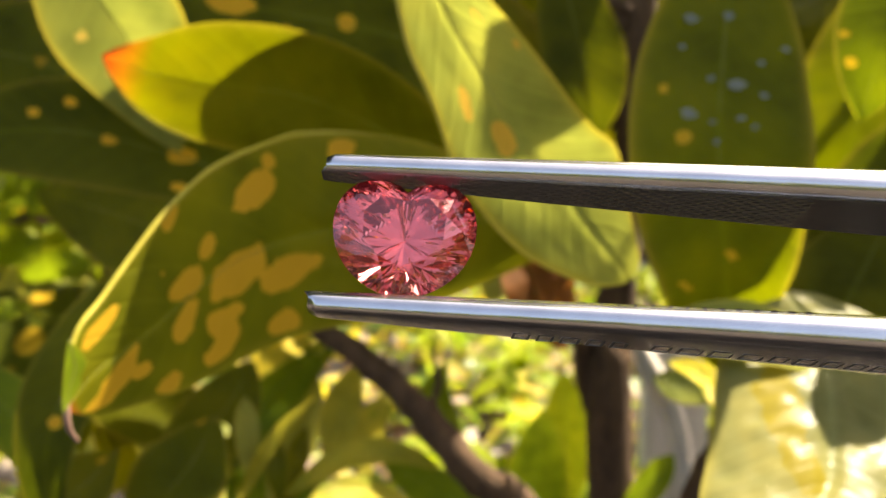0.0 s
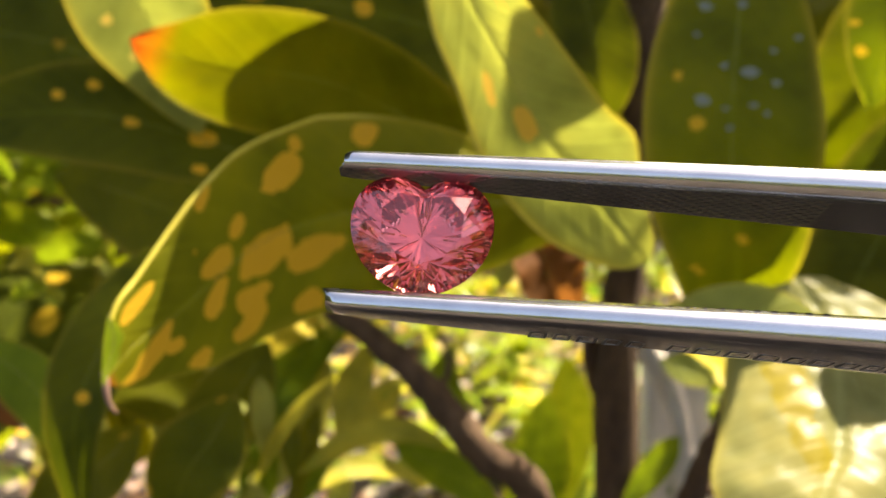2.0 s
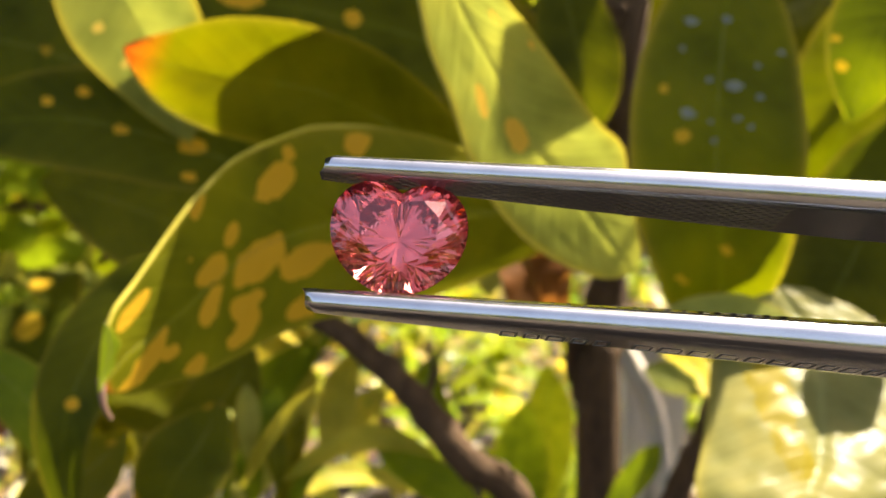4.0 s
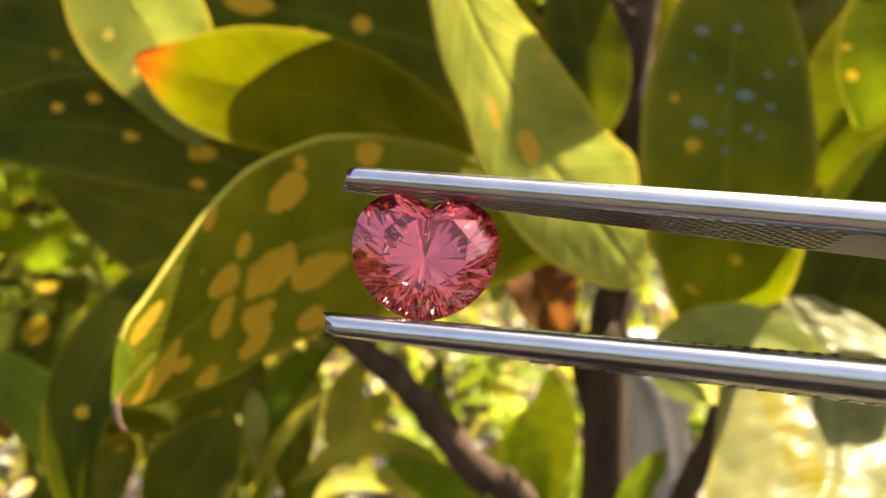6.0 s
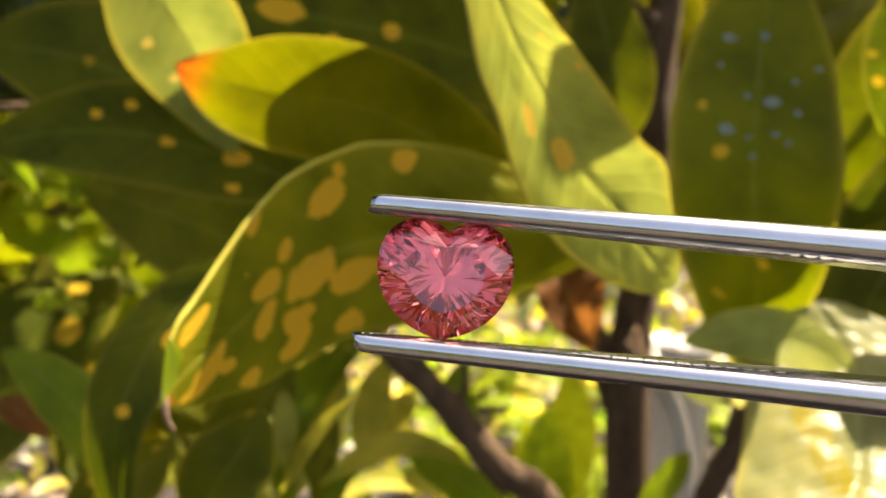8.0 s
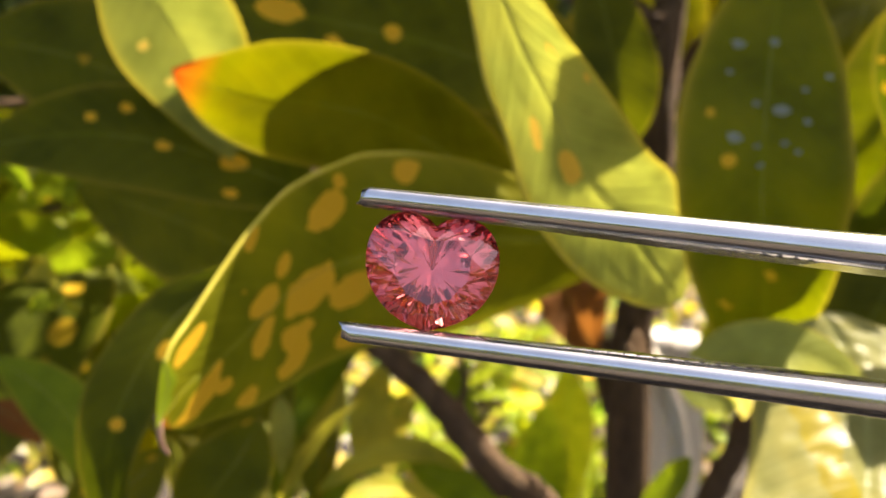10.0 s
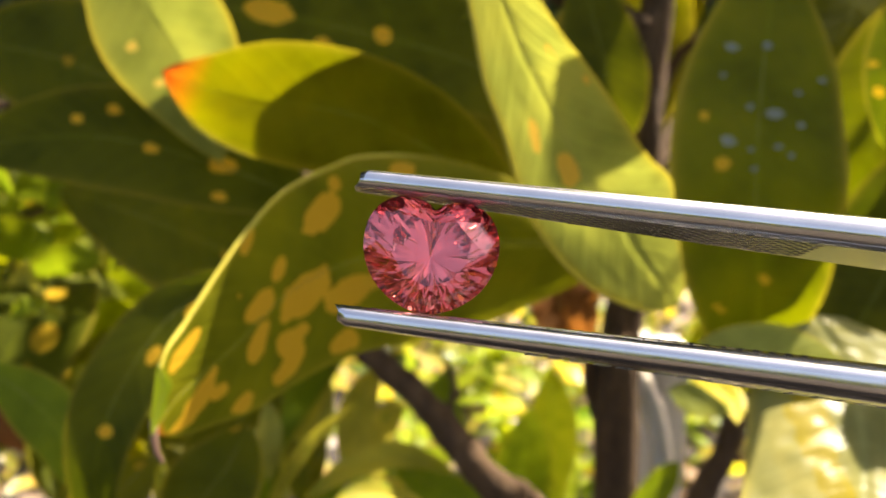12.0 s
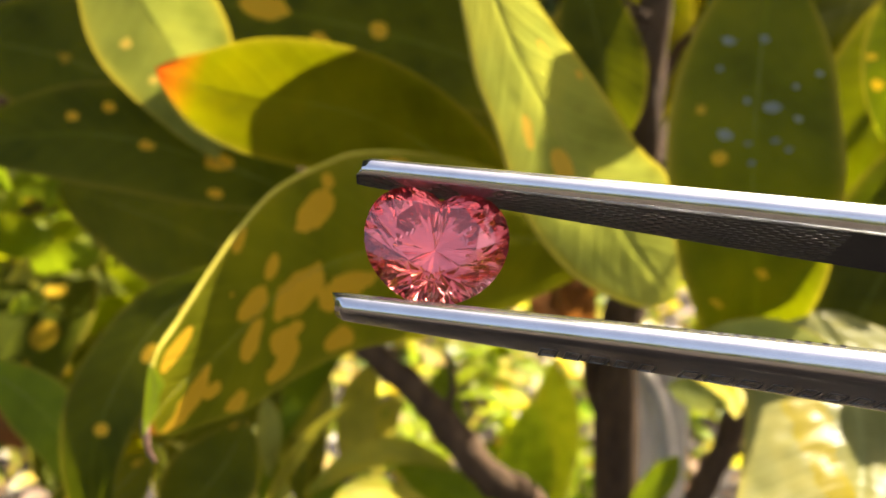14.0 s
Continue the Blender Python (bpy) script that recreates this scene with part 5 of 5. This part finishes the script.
def heart(n):
    """Half outlines of a heart as (x, z) in millimetres, n points in all, from the cleft round by the right lobe."""
    segs = [((0, 2.62), (0.3, 3.05), (0.95, 3.25), (1.75, 3.22)), ((1.75, 3.22), (2.95, 3.18), (3.75, 2.1), (3.75, 0.75)), ((3.75, 0.75), (3.75, -1.25), (2.3, -2.85), (0, -3.25))]
    fine = []
    for a, b, c, d in segs:
        for k in range(40):
            t = k / 40
            fine.append(tuple((1 - t) ** 3 * a[i] + 3 * t * (1 - t) ** 2 * b[i] + 3 * t * t * (1 - t) * c[i] + t ** 3 * d[i] for i in (0, 1)))
    fine.append((0, -3.25))
    lens = [0.0]
    for p, q in zip(fine, fine[1:]):
        lens.append(lens[-1] + math.hypot(q[0] - p[0], q[1] - p[1]))
    half = n // 2
    right = []
    for k in range(half + 1):
        s = lens[-1] * k / half
        right.append((float(np.interp(s, lens, [p[0] for p in fine])), float(np.interp(s, lens, [p[1] for p in fine]))))
    return right + [(-x, z) for x, z in right[-2:0:-1]]


def diamond():
    """Heart brilliant: table, crown, thin girdle and pavilion of flat facets."""
    verts, faces = [], []
    g = heart(40)
    mid = (0.0, 0.15)

    def ring(pts, scale, y, lift=0.0, cleft=1.0):
        b = len(verts)
        for k, (x, z) in enumerate(pts):
            zz = z
            if abs(x) < 0.9 and z > 0:
                zz = z + (1 - cleft) * (3.0 - z)
            verts.append(((mid[0] + (x - mid[0]) * scale) / 1000, y / 1000, (mid[1] + (zz - mid[1]) * scale + lift) / 1000))
        return list(range(b, b + len(pts)))

    def between(pts, scale, y):
        """Points halfway round between the mains."""
        return ring([pts[(4 * k + 2) % 40] for k in range(10)], scale, y)

    table = ring(g[::4], 0.58, -1.2, cleft=0.35)
    star = between(g, 0.80, -0.72)
    top = ring(g, 1.0, -0.06)
    low = ring(g, 1.0, 0.06)
    inner = between(g, 0.24, 2.32)
    culet = len(verts)
    verts.append((0.0, 3.0 / 1000, mid[1] / 1000))
    faces.append(tuple(table))
    for k in range(10):
        j = (k + 1) % 10
        faces.extend([(table[k], star[k], table[j]), (table[k], star[k - 1], top[4 * k], star[k])])
        faces.extend((star[k], top[4 * k + i], top[(4 * k + i + 1) % 40]) for i in range(4))
    cut = [len(faces), len(faces) + 40]
    for i in range(40):
        j = (i + 1) % 40
        faces.append((top[i], low[i], low[j], top[j]))
    for k in range(10):
        faces.append((culet, inner[k - 1], low[4 * k], inner[k]))
        a, b, c = low[4 * k], low[4 * k + 2], low[(4 * k + 4) % 40]
        deep = len(verts)
        for end, grow in ((a, 1.05), (c, 0.93)):
            m = [(verts[inner[k]][i] * 1.1 + verts[b][i] + verts[end][i] * 0.9) / 3 for i in range(3)]
            verts.append((m[0], m[1] * grow, m[2]))
        faces.extend([(inner[k], a, deep), (deep, a, low[4 * k + 1]), (deep, low[4 * k + 1], b), (inner[k], deep, b)])
        faces.extend([(inner[k], b, deep + 1), (deep + 1, b, low[4 * k + 3]), (deep + 1, low[4 * k + 3], c), (inner[k], deep + 1, c)])
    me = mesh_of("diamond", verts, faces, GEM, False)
    bm = bmesh.new()
    bm.from_mesh(me)
    bmesh.ops.recalc_face_normals(bm, faces=bm.faces)
    bm.faces.ensure_lookup_table()
    turned = [[v.index for v in f.verts] for f in bm.faces]
    bm.free()
    bpy.data.meshes.remove(me)
    d = new("diamond")
    d.empty_display_size = 0.003
    tagged(d, "pink heart-shaped faceted diamond held between tweezer tips", "gemstone")
    for name, first, last in (("table_facet", 0, 1), ("crown", 1, cut[0]), ("girdle", cut[0], cut[1]), ("pavilion", cut[1], len(turned))):
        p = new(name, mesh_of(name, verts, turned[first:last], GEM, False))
        p.parent = d
    return d


GRIP = [
    (0, pose(0.00108, 0.04920, 0.53926, -29.44, 4.32, -1.23)),
    (0.2, pose(0.00128, 0.04975, 0.53910, -22.72, 4.05, -1.14)),
    (0.3, pose(0.00137, 0.05002, 0.53900, -17.86, 3.86, -1.08)),
    (0.5, pose(0.00157, 0.05056, 0.53881, -12.14, 3.62, -0.98)),
    (0.7, pose(0.00080, 0.04980, 0.53924, -21.41, 3.85, -0.92)),
    (0.8, pose(0.00041, 0.04942, 0.53943, -28.55, 4.05, -0.91)),
    (1, pose(-0.00036, 0.04866, 0.53981, -28.81, 3.97, -0.79)),
    (1.2, pose(-0.00056, 0.04890, 0.53957, -19.90, 3.59, -0.74)),
    (1.3, pose(-0.00066, 0.04902, 0.53942, -13.94, 3.35, -0.70)),
    (1.5, pose(-0.00086, 0.04928, 0.53915, -11.02, 3.22, -0.69)),
    (1.7, pose(-0.00101, 0.04769, 0.53906, -23.75, 3.86, -0.97)),
    (1.8, pose(-0.00109, 0.04689, 0.53896, -29.61, 4.17, -1.10)),
    (2, pose(-0.00124, 0.04529, 0.53877, -29.32, 4.40, -1.29)),
    (2.2, pose(-0.00152, 0.04552, 0.53855, -21.21, 4.13, -1.47)),
    (2.3, pose(-0.00166, 0.04564, 0.53842, -17.16, 3.99, -1.56)),
    (2.5, pose(-0.00194, 0.04588, 0.53817, -12.05, 3.82, -1.76)),
    (2.7, pose(-0.00237, 0.04573, 0.53808, -7.94, 3.72, -1.86)),
    (2.8, pose(-0.00259, 0.04567, 0.53808, -9.88, 3.68, -1.91)),
    (3, pose(-0.00302, 0.04555, 0.53812, -26.77, 4.16, -2.13)),
    (3.2, pose(-0.00374, 0.04588, 0.53830, -30.79, 4.44, -2.23)),
    (3.6, pose(-0.00356, 0.04578, 0.53870, -12.82, 3.74, -2.20)),
    (4, pose(-0.00337, 0.04571, 0.53921, -27.86, 4.18, -2.38)),
    (4.4, pose(-0.00319, 0.04561, 0.53956, -8.88, 3.52, -2.35)),
    (4.85, pose(-0.00297, 0.04553, 0.54015, -16.92, 3.64, -2.49)),
    (5.3, pose(-0.00276, 0.04536, 0.54027, 19.04, 3.34, -2.54)),
    (5.5, pose(-0.00364, 0.04455, 0.53996, 12.02, 3.66, -2.65)),
    (5.7, pose(-0.00357, 0.04377, 0.54020, 0.05, 3.99, -2.56)),
    (5.8, pose(-0.00353, 0.04341, 0.54034, -7.93, 4.15, -2.52)),
    (6, pose(-0.00347, 0.04270, 0.54054, -22.91, 4.89, -2.51)),
    (6.2, pose(-0.00382, 0.04220, 0.54096, -32.95, 5.45, -2.55)),
    (6.3, pose(-0.00400, 0.04195, 0.54112, -39.97, 5.79, -2.59)),
    (6.5, pose(-0.00435, 0.04145, 0.54153, -42.00, 6.09, -2.58)),
    (6.7, pose(-0.00489, 0.04194, 0.54090, -37.96, 5.70, -2.34)),
    (6.8, pose(-0.00516, 0.04220, 0.54059, -30.93, 5.33, -2.18)),
    (7, pose(-0.00570, 0.04274, 0.53985, -18.89, 4.66, -1.89)),
    (7.2, pose(-0.00581, 0.04280, 0.53981, -12.88, 4.52, -1.82)),
    (7.6, pose(-0.00603, 0.04295, 0.53988, -25.88, 5.08, -1.85)),
    (8, pose(-0.00625, 0.04309, 0.53982, -12.86, 4.75, -1.70)),
    (8.4, pose(-0.00648, 0.04325, 0.53989, -27.86, 5.38, -1.74)),
    (8.85, pose(-0.00674, 0.04341, 0.53984, -12.84, 5.00, -1.57)),
    (9.3, pose(-0.00701, 0.04360, 0.53990, -28.84, 5.67, -1.61)),
    (9.5, pose(-0.00713, 0.04368, 0.53990, -30.84, 5.80, -1.59)),
    (9.7, pose(-0.00736, 0.04565, 0.54086, -20.07, 5.57, -1.70)),
    (9.8, pose(-0.00747, 0.04662, 0.54129, -14.19, 5.44, -1.75)),
    (10, pose(-0.00770, 0.04859, 0.54225, -14.42, 5.60, -1.93)),
    (10.2, pose(-0.00854, 0.04586, 0.54144, -29.18, 5.85, -2.15)),
    (10.3, pose(-0.00896, 0.04449, 0.54101, -29.05, 5.72, -2.21)),
    (10.5, pose(-0.00980, 0.04176, 0.54014, -22.79, 5.27, -2.30)),
    (10.7, pose(-0.00929, 0.04335, 0.53995, -12.72, 5.01, -2.15)),
    (10.8, pose(-0.00903, 0.04414, 0.53983, -7.69, 4.99, -2.09)),
    (11, pose(-0.00853, 0.04577, 0.53978, -15.62, 5.25, -2.04)),
    (11.2, pose(-0.00840, 0.04733, 0.54165, -28.02, 5.73, -2.35)),
    (11.3, pose(-0.00834, 0.04811, 0.54255, -33.21, 5.93, -2.49)),
    (11.5, pose(-0.00823, 0.04969, 0.54439, -31.60, 5.92, -2.71)),
    (11.7, pose(-0.00861, 0.04966, 0.54378, -15.39, 5.45, -2.81)),
    (11.8, pose(-0.00880, 0.04964, 0.54348, -14.29, 5.46, -2.91)),
    (12, pose(-0.00918, 0.04963, 0.54295, -21.10, 5.78, -3.17)),
    (12.3, pose(-0.00742, 0.04692, 0.54216, -31.01, 6.15, -3.18)),
    (12.5, pose(-0.00624, 0.04512, 0.54160, -14.94, 5.62, -3.04)),
    (12.8, pose(-0.00735, 0.04361, 0.54153, -16.93, 5.59, -3.00)),
    (13, pose(-0.00808, 0.04263, 0.54149, -26.93, 5.86, -3.04)),
    (13.2, pose(-0.00924, 0.04822, 0.54266, -30.15, 5.77, -3.14)),
    (13.3, pose(-0.00981, 0.05102, 0.54325, -25.26, 5.50, -3.14)),
    (13.5, pose(-0.01096, 0.05660, 0.54435, -13.48, 4.89, -3.14)),
    (13.7, pose(-0.00969, 0.05264, 0.54428, -12.48, 5.21, -3.08)),
    (13.8, pose(-0.00905, 0.05069, 0.54425, -14.48, 5.46, -3.06)),
    (14, pose(-0.00776, 0.04684, 0.54415, -33.50, 6.47, -3.14)),
]


def motions():
    walk(tweezers_thing, GRIP)
    walk(diamond_thing, GRIP)


ground()
post()
dry_stalk()
plant, grow = shrub()
fill_shrub(plant, grow)
shading_crown(plant)


def hedge_row(cx, cy, rx, ry, high):
    """Places in an uneven row of bushes along x or y."""
    def place(r):
        while True:
            a = r.uniform(-1, 1)
            x, y = cx + a * rx + r.gauss(0, 0.28), cy + a * ry + r.gauss(0, 0.28)
            z = r.uniform(0, high * 1.25)
            if z < high * (0.9 + 0.45 * noise.noise(Vector((x * 1.7, y * 1.7, 3.0)))):
                return x, y, z
    return place


def ground_plant():
    """A low leafy plant, then its copies about the bed."""
    p = thing("ground_plant", (0.0, 1.1, 0.0), "small yellow-green leafy plant growing in sunlit soil", "plant", "ground plants behind the shrub")
    v, f = tube([(0, 1.1, -0.02), (0.004, 1.1, 0.05), (0.0, 1.104, 0.11)], [0.003, 0.0025, 0.0015], 7)
    part_of("stem", mesh_of("stem", v, f, BARK), p)
    rng = random.Random(31)
    meshes = small_leaf_variants(BRIGHT)
    for k in range(15):
        ob = new("leaf", rng.choice(meshes))
        ob.parent = p
        ob.matrix_parent_inverse = Matrix.Translation(-ORIGIN[p.name])
        size = rng.uniform(0.05, 0.085)
        ob.matrix_basis = (Matrix.Translation((0, 1.1, 0.03 + 0.0055 * k)) @ Euler((rng.gauss(0, 0.3), rng.uniform(-0.9, 0.2), k * 2.4)).to_matrix().to_4x4()
                           @ Matrix.Diagonal((size, size, size, 1)))
    for k in range(15):
        copy_thing(p, pose(rng.gauss(0.02, 0.28), 1.0 + 0.085 * k + rng.uniform(-0.05, 0.05), -0.008, 0, 0, rng.uniform(0, 360)))


def on_ground(x0, x1, y0, y1, h):
    return lambda r: (r.gauss((x0 + x1) / 2, (x1 - x0) / 3.5), r.gauss((y0 + y1) / 2, (y1 - y0) / 3.5), abs(r.gauss(0.0, h)) + 0.004)


scatter_leaves("leaf_litter", LITTER, 5200, on_ground(-1.4, 1.6, 0.45, 3.2, 0.006), 0.035, 0.35, "dry fallen leaves scattered over the soil", "leaf litter", 3)
scatter_leaves("ground_cover", GROUNDLEAF, 1300, on_ground(-0.9, 1.0, 1.0, 2.6, 0.05), 0.05, 0.7, "low sunlit yellow-green ground cover", "ground cover", 5)
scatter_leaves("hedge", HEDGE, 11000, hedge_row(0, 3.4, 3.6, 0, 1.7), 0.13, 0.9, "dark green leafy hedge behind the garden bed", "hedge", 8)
# unseen hedges added behind and beside the camera to darken the steel's reflections
scatter_leaves("hedge", HEDGE, 4500, hedge_row(0, -3.1, 3.4, 0, 0.75), 0.13, 0.9, "dark green unseen hedge added opposite the shrub for reflections", "hedge", 9)
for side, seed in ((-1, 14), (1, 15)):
    scatter_leaves("hedge", HEDGE, 4200, hedge_row(side * 3.4, 0.2, 0, 3.4, 1.15), 0.13, 0.9, "dark green unseen hedge added along the bed's side", "hedge", seed)
ground_plant()
tweezers_thing = tweezers()
diamond_thing = diamond()
motions()
